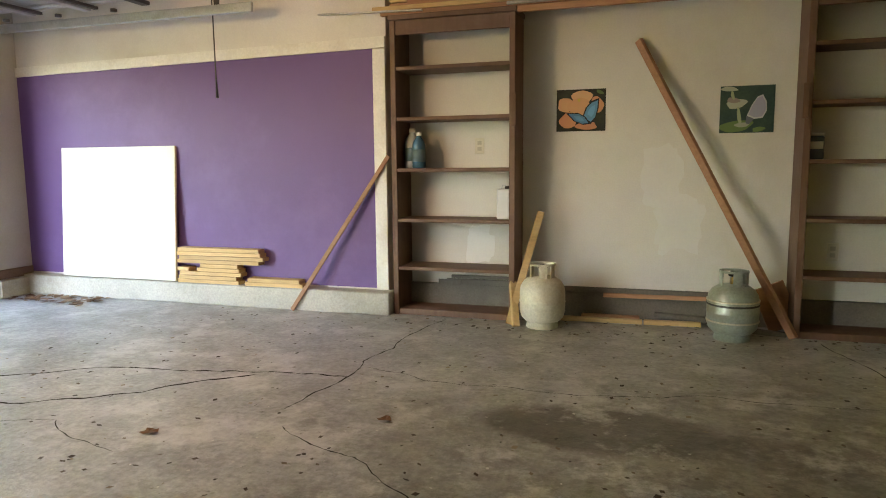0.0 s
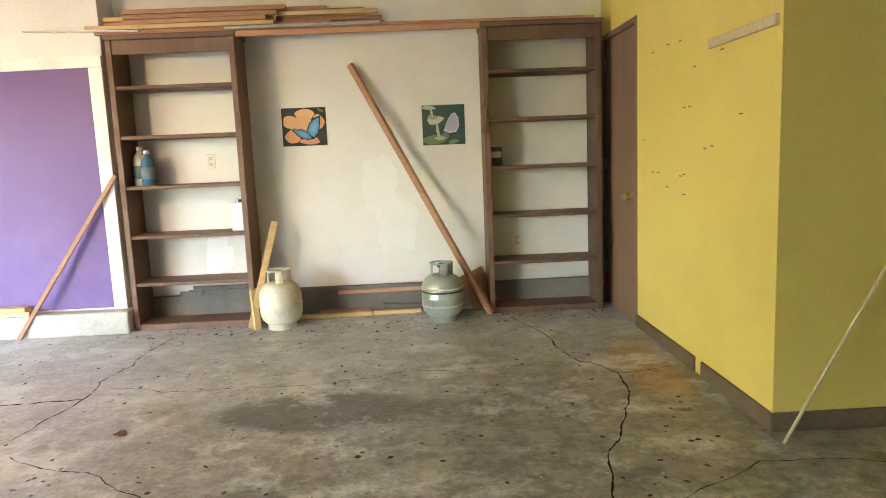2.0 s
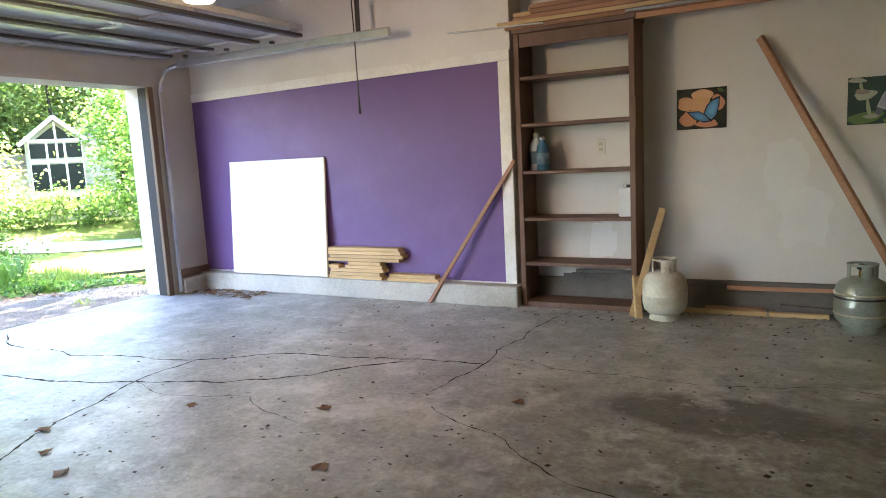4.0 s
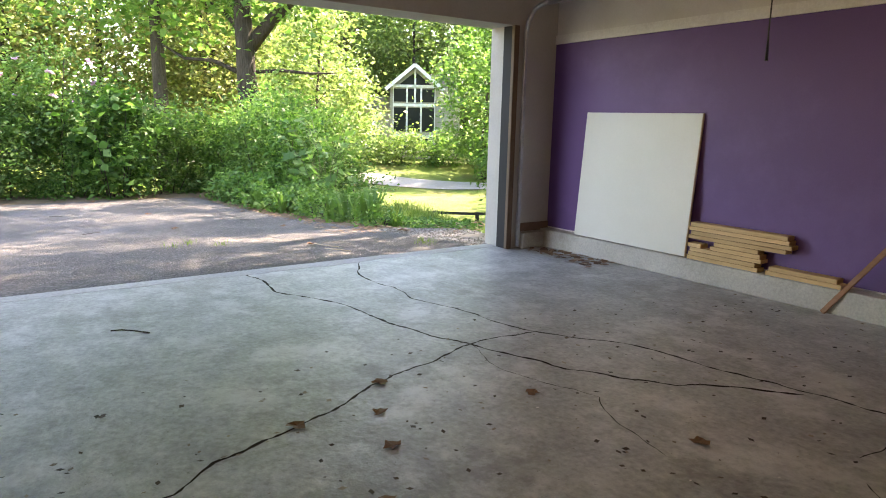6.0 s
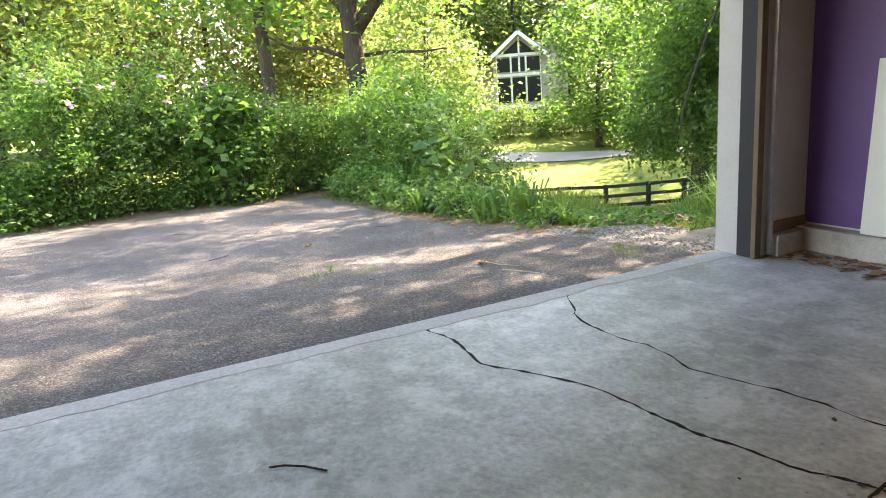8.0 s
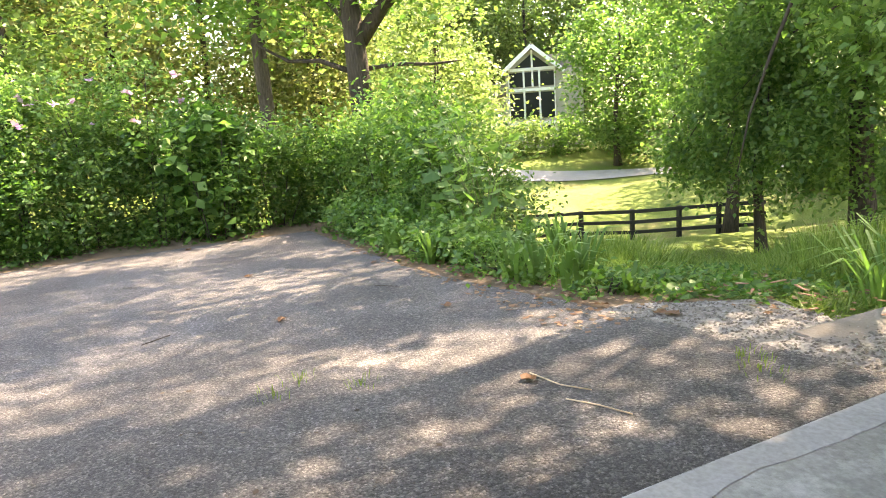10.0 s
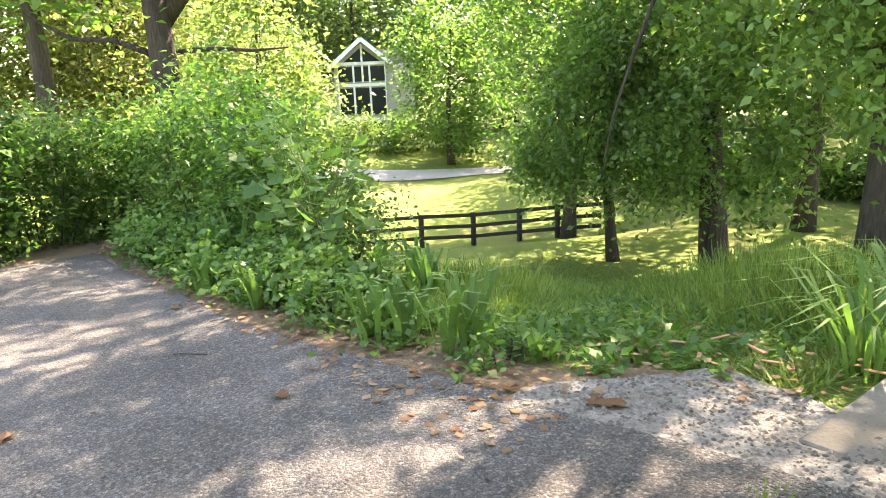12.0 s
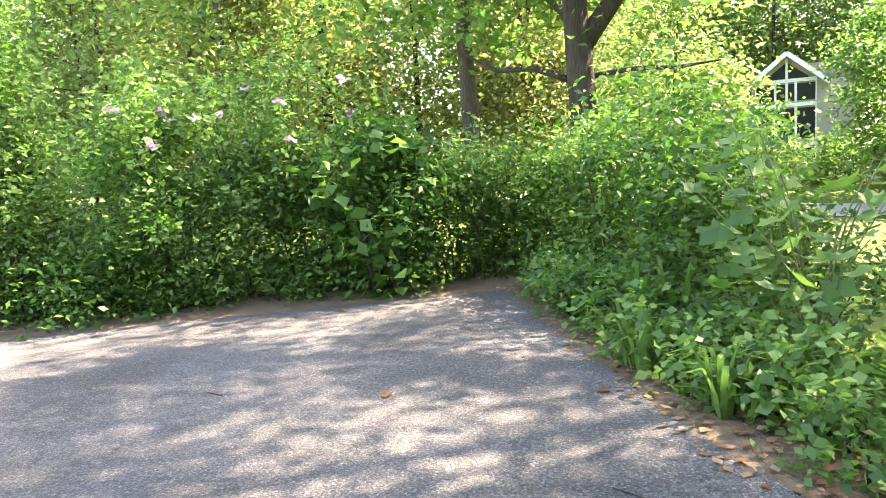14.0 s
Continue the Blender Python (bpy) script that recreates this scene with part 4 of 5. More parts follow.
litter("wall_foot_debris", 260, -1.7, 1.8, 4.6, 5.1, 0.03, flat_floor, "small wood crumbs along wall foot", 6, L_DEBRIS)
for i, (x, y, r) in enumerate([(-2.84, 1.27, 0.4), (-2.78, 1.6, 1.4), (-2.59, 2.28, 2.2), (-3.05, 1.76, 0.7), (-1.9, 2.5, 2.9), (-1.5, 1.95, 0.2), (-1.0, 2.9, 1.9), (-2.2, 1.3, 1.1), (-2.5, 1.5, 2.4)]):
    bm = bmesh.new()
    rr = random.Random(i)
    vs = [bm.verts.new((x + 0.045 * rr.uniform(0.35, 1.1) * math.cos(a + r), y + 0.045 * rr.uniform(0.35, 1.1) * math.sin(a + r), 0.004 + 0.012 * rr.random())) for a in [k * math.pi / 5.5 for k in range(11)]]
    c = bm.verts.new((x, y, 0.006))
    for k in range(11):
        bm.faces.new((c, vs[k], vs[(k + 1) % 11]))
    tagged(part("dry_leaf", bm, L_DEAD), "curled dry oak leaf on concrete floor", "leaf", "dry leaves on floor")
tagged(part("twig", tube([(-4.47, 0.88, 0.006), (-4.44, 0.93, 0.012), (-4.40, 0.99, 0.008), (-4.33, 1.05, 0.006)], [0.004] * 4, 6), M_BARK), "short dark twig on concrete floor", "twig")

# ---- outdoors: ground ----
# laid out square to the driveway, which stands 2.6 degrees askew to the garage
indoors = set(scene.objects)
ANCHORS = [(-11.2, 12.1, -1.62), (-12.9, 11.9, -1.85), (-8.0, 10.0, -1.1), (-11.5, 16.2, -1.75), (-22.7, 12.9, -3.3), (-20.7, 15.5, -3.25), (-19.9, 17.7, -3.05), (-30.0, 19.4, -2.8), (-27.2, 23.3, -2.5),
           (-42.6, 28.0, -1.7), (-46.0, 20.0, -1.2), (-12.0, 26.0, -2.5), (-2.0, 8.0, -0.1), (0.0, 20.0, -1.0), (-22.0, 6.0, -1.9), (-22.0, -2.0, -1.3), (-30.0, 0.0, -1.0), (-20.0, -12.0, -0.9), (-6.5, 7.0, -0.4), (-16.5, 8.0, -1.9)]
DX0, DX1 = -15.0, -5.56
AN = np.array(ANCHORS)


def edge_y(x):
    """The driveway's edge towards the lawn, which bends out near the garage."""
    return float(np.interp(x, (-15.8, -14.6, -11.0, -9.6, -8.2, -7.07, -6.5, -5.2), (3.88, 3.77, 3.79, 3.85, 4.08, 4.28, 4.40, 4.42)))


def drive_z(x):
    return -0.055 * max(0.0, -5.6 - x) - 0.032


def ground_z(x, y):
    w = 1.0 / ((AN[:, 0] - x) ** 2 + (AN[:, 1] - y) ** 2 + 2.0) ** 1.5
    far = float((w * AN[:, 2]).sum() / w.sum())
    gap = math.hypot(max(0.0, DX0 - x), max(0.0, y - edge_y(x) - 0.2))
    k = min(1.0, gap / 4.5)
    k = k * k * (3 - 2 * k)
    return (drive_z(max(x, DX0)) - 0.03) * (1 - k) + far * k


xs = np.concatenate([np.linspace(-160, -45, 10)[:-1], np.linspace(-45, 8, 107), np.linspace(8, 120, 9)[1:]])
ys = np.concatenate([np.linspace(-140, -16, 10)[:-1], np.linspace(-16, 45, 123), np.linspace(45, 160, 9)[1:]])
bm = bmesh.new()
grid = [[bm.verts.new((x, y, ground_z(x, y) if not (-5.9 < x < 6.3 and -4.6 < y < 5.8) else -0.3)) for y in ys] for x in xs]
for i in range(len(xs) - 1):
    for j in range(len(ys) - 1):
        bm.faces.new((grid[i][j], grid[i + 1][j], grid[i + 1][j + 1], grid[i][j + 1])).smooth = True
setting("ground", bm, M_GROUND, "sloping mown lawn in dappled light", "ground")


def sheet(x_list, edges, zfun, lift):
    """A strip of ground between two edge functions of x."""
    bm = bmesh.new()
    prev = None
    for x in x_list:
        y0, y1 = edges(x)
        row = [bm.verts.new((x, y0 + (y1 - y0) * j / 12, zfun(x, y0 + (y1 - y0) * j / 12) + lift)) for j in range(13)]
        if prev:
            for j in range(12):
                bm.faces.new((prev[j], row[j], row[j + 1], prev[j + 1])).smooth = True
        prev = row
    bmesh.ops.recalc_face_normals(bm, faces=bm.faces)
    return bm


def wobble(x, s):
    return noise.noise(Vector((x * 1.3, s, 0.4))) * 0.09


setting("road", sheet(np.linspace(DX0 - 0.1, DX1 + 0.36, 90), lambda x: (-14.0, edge_y(x) + wobble(x, 2.0) * 0.7), lambda x, y: drive_z(x), 0.0), M_ASPHALT, "worn grey asphalt driveway with dappled sun", "driveway")
setting("verge", sheet(np.linspace(DX0 - 0.9, -6.9, 80), lambda x: (edge_y(x) - 0.12, edge_y(x) + 0.75 + wobble(x, 5.0)), lambda x, y: drive_z(max(x, DX0)) - 0.02 if y < edge_y(x) + 0.3 else max(ground_z(x, y), drive_z(max(x, DX0)) - 0.3), 0.012), M_SOIL, "brown leaf litter along driveway edge", "verge")
setting("verge_2", sheet(np.linspace(DX0 - 1.5, DX0 + 0.06, 6), lambda x: (-14.0, edge_y(x) + 0.7), lambda x, y: drive_z(DX0) - 0.02, 0.014), M_SOIL, "brown leaf litter under hedge", "verge")
setting("gravel_patch", sheet(np.linspace(-7.6, -5.63, 40), lambda x: (edge_y(x) - 0.1, min(5.05, 4.35 + (x + 7.6) * 1.3) + wobble(x * 2, 9.0) * 2), lambda x, y: drive_z(x) - 0.022, 0.019), M_GRAVEL, "pale gravel patch beside garage", "gravel")
setting("pavement", box(-6.42, -5.63, 4.62, 9.5, -0.2, -0.064, 0.01), M_PATH, "worn concrete path along garage side", "path")
setting("road_2", sheet(np.linspace(-46, -20.5, 40), lambda x: (34.5 + (x + 20) * 1.12, 38.5 + (x + 20) * 1.12), ground_z, 0.05), M_ROAD, "pale gravel lane beyond the fence", "lane")

# outside of the garage
setting("wall_outer", box(-5.6, 6.15, 5.5, 5.62, -0.3, CEIL + 0.1), M_SIDING, "garage outer side wall", "wall")

# ---- plants ----
def clumps(g, centre, radii, k, n, clump, squash=0.8, hollow=0.5):
    """Points of n leaves gathered in k clumps within an ellipsoid."""
    v = g.normal(size=(k, 3))
    v /= np.linalg.norm(v, axis=1)[:, None]
    v *= (g.uniform(hollow ** 3, 1, k) ** (1 / 3))[:, None]
    K = np.array(centre) + v * np.array(radii)
    idx = g.integers(0, k, n)
    r = g.uniform(0.5, 1.3, k)[idx] * clump
    return K[idx] + g.normal(size=(n, 3)) * r[:, None] * np.array((1, 1, squash)), K


def tree(name, x, y, height, r, crown_from, crown_r, n, leaf, seed, mat, bark, label, lean=(0, 0), k=70, clump=0.55, limbs=9, limb_low=0.45):
    g = np.random.default_rng(seed)
    z0 = ground_z(x, y) - 0.15
    root = empty(name, label, "tree", "", (x, y, z0))
    steps = 10
    pts, rad = [], []
    for i in range(steps + 1):
        f = i / steps
        pts.append(Vector((x + lean[0] * f * height + 0.12 * math.sin(f * 5 + seed), y + lean[1] * f * height + 0.10 * math.cos(f * 4 + seed), z0 + f * height * 0.9)))
        rad.append(r * (1.35 if i == 0 else 1.0 - 0.82 * f))
    part("trunk", tube(pts, rad, 14), bark, root)
    zc = z0 + (crown_from + height) / 2
    top = pts[-1]
    cx, cy = x + lean[0] * height * 0.7, y + lean[1] * height * 0.7
    C, K = clumps(g, (cx, cy, zc), (crown_r, crown_r, (height - crown_from) / 2 + 0.3), k, n, clump)
    for j in range(limbs):
        f = limb_low + (0.9 - limb_low) * j / limbs
        i = min(int(f * steps), steps - 1)
        a = pts[i].lerp(pts[i + 1], f * steps - i)
        dz = [abs(q[2] - a.z - 1.0) + 0.6 * g.random() * crown_r + 0.35 * abs(math.hypot(q[0] - a.x, q[1] - a.y) - crown_r * 0.7) for q in K]
        b = Vector(K[int(np.argmin(dz))])
        mid = a.lerp(b, 0.5) + Vector((0, 0, 0.25))
        rr = r * (1 - 0.8 * f) * 0.34
        part("limb", tube([a, a.lerp(mid, 0.5) + Vector((0, 0, 0.1)), mid, mid.lerp(b, 0.5), b], [rr, rr * 0.8, rr * 0.6, rr * 0.4, rr * 0.15], 6), bark, root)
    quads("crown", leaf_quads(C, leaf, g), mat, root)
    return root


def shrub(name, x, y, w, d, h, n, leaf, seed, mat, label, group="", k=30, clump=0.2, stems=7, z=None, aspect=0.55, droop=0.3):
    g = np.random.default_rng(seed)
    z0 = (ground_z(x, y) if z is None else z)
    root = empty(name, label, "shrub" if "weed" not in name else "weed", group, (x, y, z0))
    C, K = clumps(g, (x, y, z0 + h * 0.47), (w, d, h * 0.52), k, n, clump, 0.9, 0.25)
    C[:, 2] = np.maximum(C[:, 2], z0 + 0.05)
    for j in range(stems):
        b = Vector(K[j % len(K)])
        a = Vector((x + (b.x - x) * 0.35, y + (b.y - y) * 0.35, z0 - 0.05))
        part("stem", tube([a, a.lerp(b, 0.5) + Vector((0.03, 0, 0.06)), b], [0.014, 0.01, 0.004], 5), M_BARK2, root)
    quads("foliage", leaf_quads(C, leaf, g, droop, aspect), mat, root)
    return root


# hedge along the far end of the drive
g = np.random.default_rng(21)
y = 3.4
i = 0
while y > -11.5:
    h = 2.2 + 0.25 * math.sin(i * 2.1) + (0.3 if -0.9 < y < 1.7 else 0.0) - (1.0 if -2.0 < y < -0.9 else 0.0)
    x = DX0 - 1.25 + 0.2 * math.sin(i * 1.7)
    shrub("hedge_shrub", x, y, 0.95, 0.85, h, 8500 if y > -6 else 4500, 0.095, 100 + i, L_HEDGE if i % 3 else L_OAK, "dense dark green leafy hedge shrub at drive end", "hedge at drive end", 42, 0.24, 9)
    if -0.9 < y < 1.7:
        gg = np.random.default_rng(300 + i)
        root = empty("flowering_shrub", "tall shrub with scattered mauve blooms", "shrub", "flowering shrubs", (x + 0.2, y, ground_z(x, y)))
        zz = ground_z(x, y)
        C, K = clumps(gg, (x + 0.2, y, zz + 2.55), (0.75, 0.75, 0.7), 22, 1900, 0.17, 0.9, 0.2)
        quads("foliage", leaf_quads(C, 0.09, gg), L_PALE, root)
        for q in K[:4]:
            part("stem", tube([(x, y, zz), (x + 0.15, y, zz + 1.4), tuple(q)], [0.02, 0.014, 0.005], 5), M_BARK2, root)
        for q in K[5:11]:
            c = np.array(q) + np.array((0.22, 0.02, 0.06))
            F = np.repeat(c[None], 6, axis=0)
            quads("bloom", leaf_quads(F, 0.1, gg, 0.0, 0.9), L_FLOWER, root)
    y -= 0.95
    i += 1
# taller mass of shrubs at the corner and along the side of the drive
for j, (x, y, w, h, mat, n) in enumerate([(-16.5, 4.4, 0.8, 2.3, L_OAK, 5500), (-15.6, 5.0, 0.95, 2.55, L_HEDGE, 6500), (-14.6, 5.2, 0.9, 2.7, L_PALE, 6500), (-13.7, 5.3, 0.85, 2.55, L_HEDGE, 6000), (-14.9, 6.5, 1.0, 2.9, L_PALE, 5000), (-13.4, 6.4, 0.8, 1.8, L_OAK, 4500),
                                          (-12.8, 5.3, 0.7, 1.9, L_HEDGE, 4500), (-16.8, 5.8, 1.0, 2.8, L_HEDGE, 5000)]):
    shrub("corner_shrub", x, y, w, w * 0.85, h, n, 0.088, 400 + j, mat, "tall bright green leafy shrub beside driveway", "shrubs at drive corner", 46, 0.22, 9)
shrub("hedge_vine", -15.5, 2.4, 0.4, 0.6, 2.3, 520, 0.2, 470, L_HEDGE, "large-leaved vine climbing over the hedge", "", 20, 0.2, 4, None, 0.85)
# low weeds and ivy on the edge
g = np.random.default_rng(33)
for j in range(30):
    x = -14.9 + j * 0.255
    y = edge_y(x) + 0.36 + 0.22 * g.random()
    h = 0.22 + 0.2 * g.random() + (0.25 if x < -12.0 else 0) - (0.14 if x > -9.3 else 0)
    if x > -8.9 and j % 3:
        continue
    shrub("weed_clump", x, y, 0.24, 0.28, h, 330 if x < -9 else 200, 0.085 if x < -10 else 0.06, 500 + j, L_HEDGE if j % 2 else L_PALE, "low leafy weeds along driveway edge", "weeds along drive edge", 12, 0.09, 3, drive_z(x) - 0.04, 0.7, 0.1)
for j in range(11):
    x = -13.0 + j * 0.3
    y = edge_y(x) + 0.9 + 0.35 * g.random()
    shrub("weed_clump", x, y, 0.3, 0.32, 0.4 + 0.3 * g.random() + (0.3 if x < -11.8 else 0), 360, 0.085, 560 + j, L_OAK if j % 3 else L_PALE, "low leafy weeds along driveway edge", "weeds along drive edge", 14, 0.1, 3, drive_z(x) - 0.12, 0.65, 0.1)


def blades(name, x, y, n, h, w, seed, label, z=None, spread=0.12, mat=None, arch=(0.15, 0.6)):
    """A tuft of long arching blades, each a part of its own."""
    g = np.random.default_rng(seed)
    z0 = ground_z(x, y) if z is None else z
    root = empty(name, label, "plant", "tufts along drive", (x, y, z0))
    for k in range(n):
        a = g.uniform(0, 2 * np.pi)
        d = np.array((np.cos(a), np.sin(a), 0))
        s = np.array((-np.sin(a), np.cos(a), 0)) * w / 2
        b = np.array((x, y, z0)) + d * spread * g.random()
        hh = h * g.uniform(0.6, 1.15)
        out = g.uniform(*arch) * hh
        up = np.array((0, 0, 1.0))
        m1 = b + d * out * 0.2 + up * hh * 0.5
        m2 = b + d * out * 0.6 + up * hh * 0.9
        t = b + d * out * 1.25 + up * hh * (1.0 - 0.25 * out / hh)
        P = [(b - s * 0.7, b + s * 0.7, m1 + s, m1 - s), (m1 - s, m1 + s, m2 + s * 0.7, m2 - s * 0.7), (m2 - s * 0.7, m2 + s * 0.7, t + s * 0.08, t - s * 0.08)]
        quads("leaf_blade", np.array(P), mat or L_PALE, root)
    return root


for j, (x, y, h) in enumerate([(-11.45, 3.98, 0.45), (-11.3, 4.02, 0.42), (-10.45, 4.08, 0.45), (-10.35, 4.13, 0.4), (-8.9, 4.22, 0.45), (-8.75, 4.38, 0.5), (-8.4, 4.42, 0.45), (-8.3, 4.5, 0.5), (-9.6, 5.1, 0.4), (-9.5, 5.2, 0.42), (-12.4, 4.4, 0.6), (-12.1, 4.6, 0.65), (-10.5, 5.3, 0.4), (-10.2, 5.5, 0.4), (-7.9, 4.7, 0.25)]):
    blades("iris_tuft", x, y, 16, h, 0.042, 700 + j, "tuft of sword-shaped iris leaves", drive_z(x) - 0.05)
for j, (x, y) in enumerate([(-6.58, 5.7), (-6.5, 6.1), (-6.6, 6.6)]):
    blades("daylily_tuft", x, y, 60, 0.5, 0.026, 750 + j, "large tuft of arching strap leaves", drive_z(x) - 0.06, 0.2, None, (0.45, 1.3))
for j, (x, y) in enumerate([(-6.16, 4.06), (-6.05, 4.0), (-7.49, 2.03), (-7.2, 2.3), (-6.3, 4.12), (-7.34, 1.86)]):
    blades("grass_tuft", x, y, 22, 0.05, 0.005, 770 + j, "small grass tuft in asphalt crack", drive_z(x), 0.12, L_GRASS)

# young tulip tree with large leaves
root = empty("sapling", "young broad-leaved sapling with large pale leaves", "tree", "", (-11.3, 5.3, drive_z(-11.3) - 0.25))
g = np.random.default_rng(61)
LOBES = [(0, 0), (0.12, 0.30), (0.42, 0.22), (0.34, 0.50), (0.44, 0.80), (0.14, 0.78), (0, 0.70), (-0.14, 0.78), (-0.44, 0.80), (-0.34, 0.50), (-0.42, 0.22), (-0.12, 0.30)]
verts, faces = [], []
for k in range(13):
    ax, ay = -11.3 + g.uniform(-0.15, 0.15), 5.2 + g.uniform(-0.15, 0.15)
    tx, ty, tz = ax + g.uniform(-0.8, 0.8), ay + g.uniform(-0.7, 0.5), g.uniform(0.5, 1.3)
    part("stem", tube([(ax, ay, -0.6), ((ax + tx) / 2, (ay + ty) / 2, tz * 0.5), (tx, ty, tz)], [0.008, 0.006, 0.003], 6), M_STEM, root)
    for f in np.linspace(0.3, 1.0, 10):
        q = Vector((ax + (tx - ax) * f + g.uniform(-0.15, 0.15), ay + (ty - ay) * f + g.uniform(-0.15, 0.15), -0.4 + (tz + 0.4) * f + g.uniform(-0.05, 0.05)))
        m = Matrix.Translation(q) @ Matrix.Rotation(g.uniform(0, 6.28), 4, "Z") @ Matrix.Rotation(g.uniform(-0.9, 0.3), 4, "X") @ Matrix.Rotation(g.uniform(-0.4, 0.4), 4, "Y") @ Matrix.Scale(g.uniform(0.14, 0.27), 4)
        n = len(verts)
        verts += [tuple(m @ Vector((u, v, 0.25 * abs(u) - 0.12 * v * v))) for u, v in LOBES]
        faces.append(tuple(range(n, n + len(LOBES))))
me = bpy.data.meshes.new("foliage")
me.from_pydata(verts, [], faces)
me.materials.append(L_PALE)
crown = new("foliage", me)
crown.parent = root
crown.matrix_parent_inverse = Matrix.Translation(-root.location)

# grass blades on the near lawn
g = np.random.default_rng(71)
n = 75000
X = g.uniform(-14.5, -5.9, n)
Y = 4.6 + (g.random(n) ** 1.3) * 7.0
keep = ~((X > -6.6) & (Y < 9.6)) & ~((X > -7.4) & (Y < 5.15)) & (Y > np.array([edge_y(q) for q in X]) + 0.35)
X, Y = X[keep], Y[keep]
Z = np.array([ground_z(a, b) for a, b in zip(X, Y)])
tall = np.clip(np.array([noise.noise(Vector((a * 0.6, b * 0.6, 0))) for a, b in zip(X, Y)]) + 0.4, 0.12, 1.0)
tall = tall * np.where(X > -10.2, np.clip(1.35 - np.abs(Y - 7.2) / 3.2, 0.2, 1.25), np.clip(1.0 - (Y - 4.9) / 2.2, 0.14, 1))
a = g.uniform(0, 2 * np.pi, len(X))
s = np.stack([np.cos(a), np.sin(a), 0 * a], 1) * 0.007
b = np.stack([X, Y, Z - 0.01], 1)
tip = b + np.stack([g.normal(size=len(X)) * 0.12, g.normal(size=len(X)) * 0.12, 0.42 * tall * g.uniform(0.5, 1.2, len(X))], 1)
tagged(quads("long_grass", np.stack([b - s, b + s, tip + s * 0.3, tip - s * 0.3], 1), L_GRASS), "long unmown grass beside driveway", "grass", kind="stuff")
# low broad weeds through the long grass
n = 9000
X = g.uniform(-13.0, -6.9, n)
Y = 4.7 + (g.random(n) ** 1.6) * 3.2
keep = ~((X > -7.4) & (Y < 5.0))
X, Y = X[keep], Y[keep]
C = np.stack([X, Y, [ground_z(p, q) for p, q in zip(X, Y)]], 1)
C[:, 2] += g.uniform(0.0, 0.1, len(X))
tagged(quads("ground_cover", leaf_quads(C, 0.075, g, 0.0, 0.6, 0.7), L_HEDGE), "low broad-leaved ground cover in grass", "ground cover", kind="stuff")
litter("leaf_litter", 1300, -15.6, -7.2, 3.70, 4.55, 0.06, lambda x, y: drive_z(x) + (0.0 if y < edge_y(x) else 0.01), "dry brown leaves along driveway edge", 8)
litter("leaf_litter_hedge", 500, -16.0, -15.2, -9.0, 4.0, 0.085, lambda x, y: drive_z(x) + 0.006, "dry brown leaves under hedge", 9)
litter("leaf_litter_gravel", 120, -7.8, -6.5, 4.8, 5.7, 0.055, lambda x, y: drive_z(x) + 0.01, "dry brown leaves and bark by gravel", 10)
litter("drive_debris", 320, -15.0, -6.0, -3.5, 4.0, 0.03, lambda x, y: drive_z(x) + 0.001, "scattered dry leaves on asphalt", 12, L_DEBRIS)
for j in range(9):
    x, y = -7.45 + 0.16 * j + 0.1 * math.sin(j * 3.1), 5.3 + 0.22 * math.sin(j * 2.3)
    tagged(part("bark_scrap", beam((x, y, drive_z(x) + 0.02), (x + 0.11 * math.cos(j), y + 0.11 * math.sin(j), drive_z(x) + 0.04), 0.022, 0.008, 0.003), M_CEDAR), "curled reddish bark scrap in litter", "bark", "bark scraps by gravel")

def pebbles(name, n, x0, x1, y0, y1, size, inside, zfun, seed, mat, label):
    """Loose stones, each a small eight-sided lump."""
    g = np.random.default_rng(seed)
    verts, faces = [], []
    for _ in range(n):
        x, y = g.uniform(x0, x1), g.uniform(y0, y1)
        if not inside(x, y):
            continue
        r = size * g.uniform(0.4, 1.5)
        k = len(verts)
        a = g.uniform(0, 6.28)
        z = zfun(x, y)
        for dx, dy, dz in ((1, 0, 0.2), (0, 0.8, 0.2), (-1, 0, 0.3), (0, -0.8, 0.1), (0.1, 0.1, 0.75), (0, 0, -0.4)):
            u, v = dx * g.uniform(0.7, 1.1), dy * g.uniform(0.7, 1.1)
            verts.append((x + r * (u * math.cos(a) - v * math.sin(a)), y + r * (u * math.sin(a) + v * math.cos(a)), z + r * dz))
        faces += [(k + p, k + (p + 1) % 4, k + 4) for p in range(4)] + [(k + (p + 1) % 4, k + p, k + 5) for p in range(4)]
    me = bpy.data.meshes.new(name)
    me.from_pydata(verts, [], faces)
    me.materials.append(mat)
    return tagged(new(name, me), label, "gravel", kind="stuff")


L_STONE = leaf_material("loose_stone", (0.09, 0.077, 0.063), (0.165, 0.145, 0.122), (0.29, 0.265, 0.23), 0.3, 0.0)
pebbles("gravel_stones", 2600, -7.6, -5.75, 4.1, 5.2, 0.013, lambda x, y: y > edge_y(x) - 0.05 and y < min(5.1, 4.4 + (x + 7.6) * 1.3), lambda x, y: drive_z(x) - 0.004, 41, L_STONE, "loose pale gravel stones beside asphalt")
pebbles("drive_grit", 2600, -9.5, -5.7, -2.0, 4.3, 0.007, lambda x, y: y < edge_y(x), lambda x, y: drive_z(x), 42, L_STONE, "loose grit scattered on asphalt")
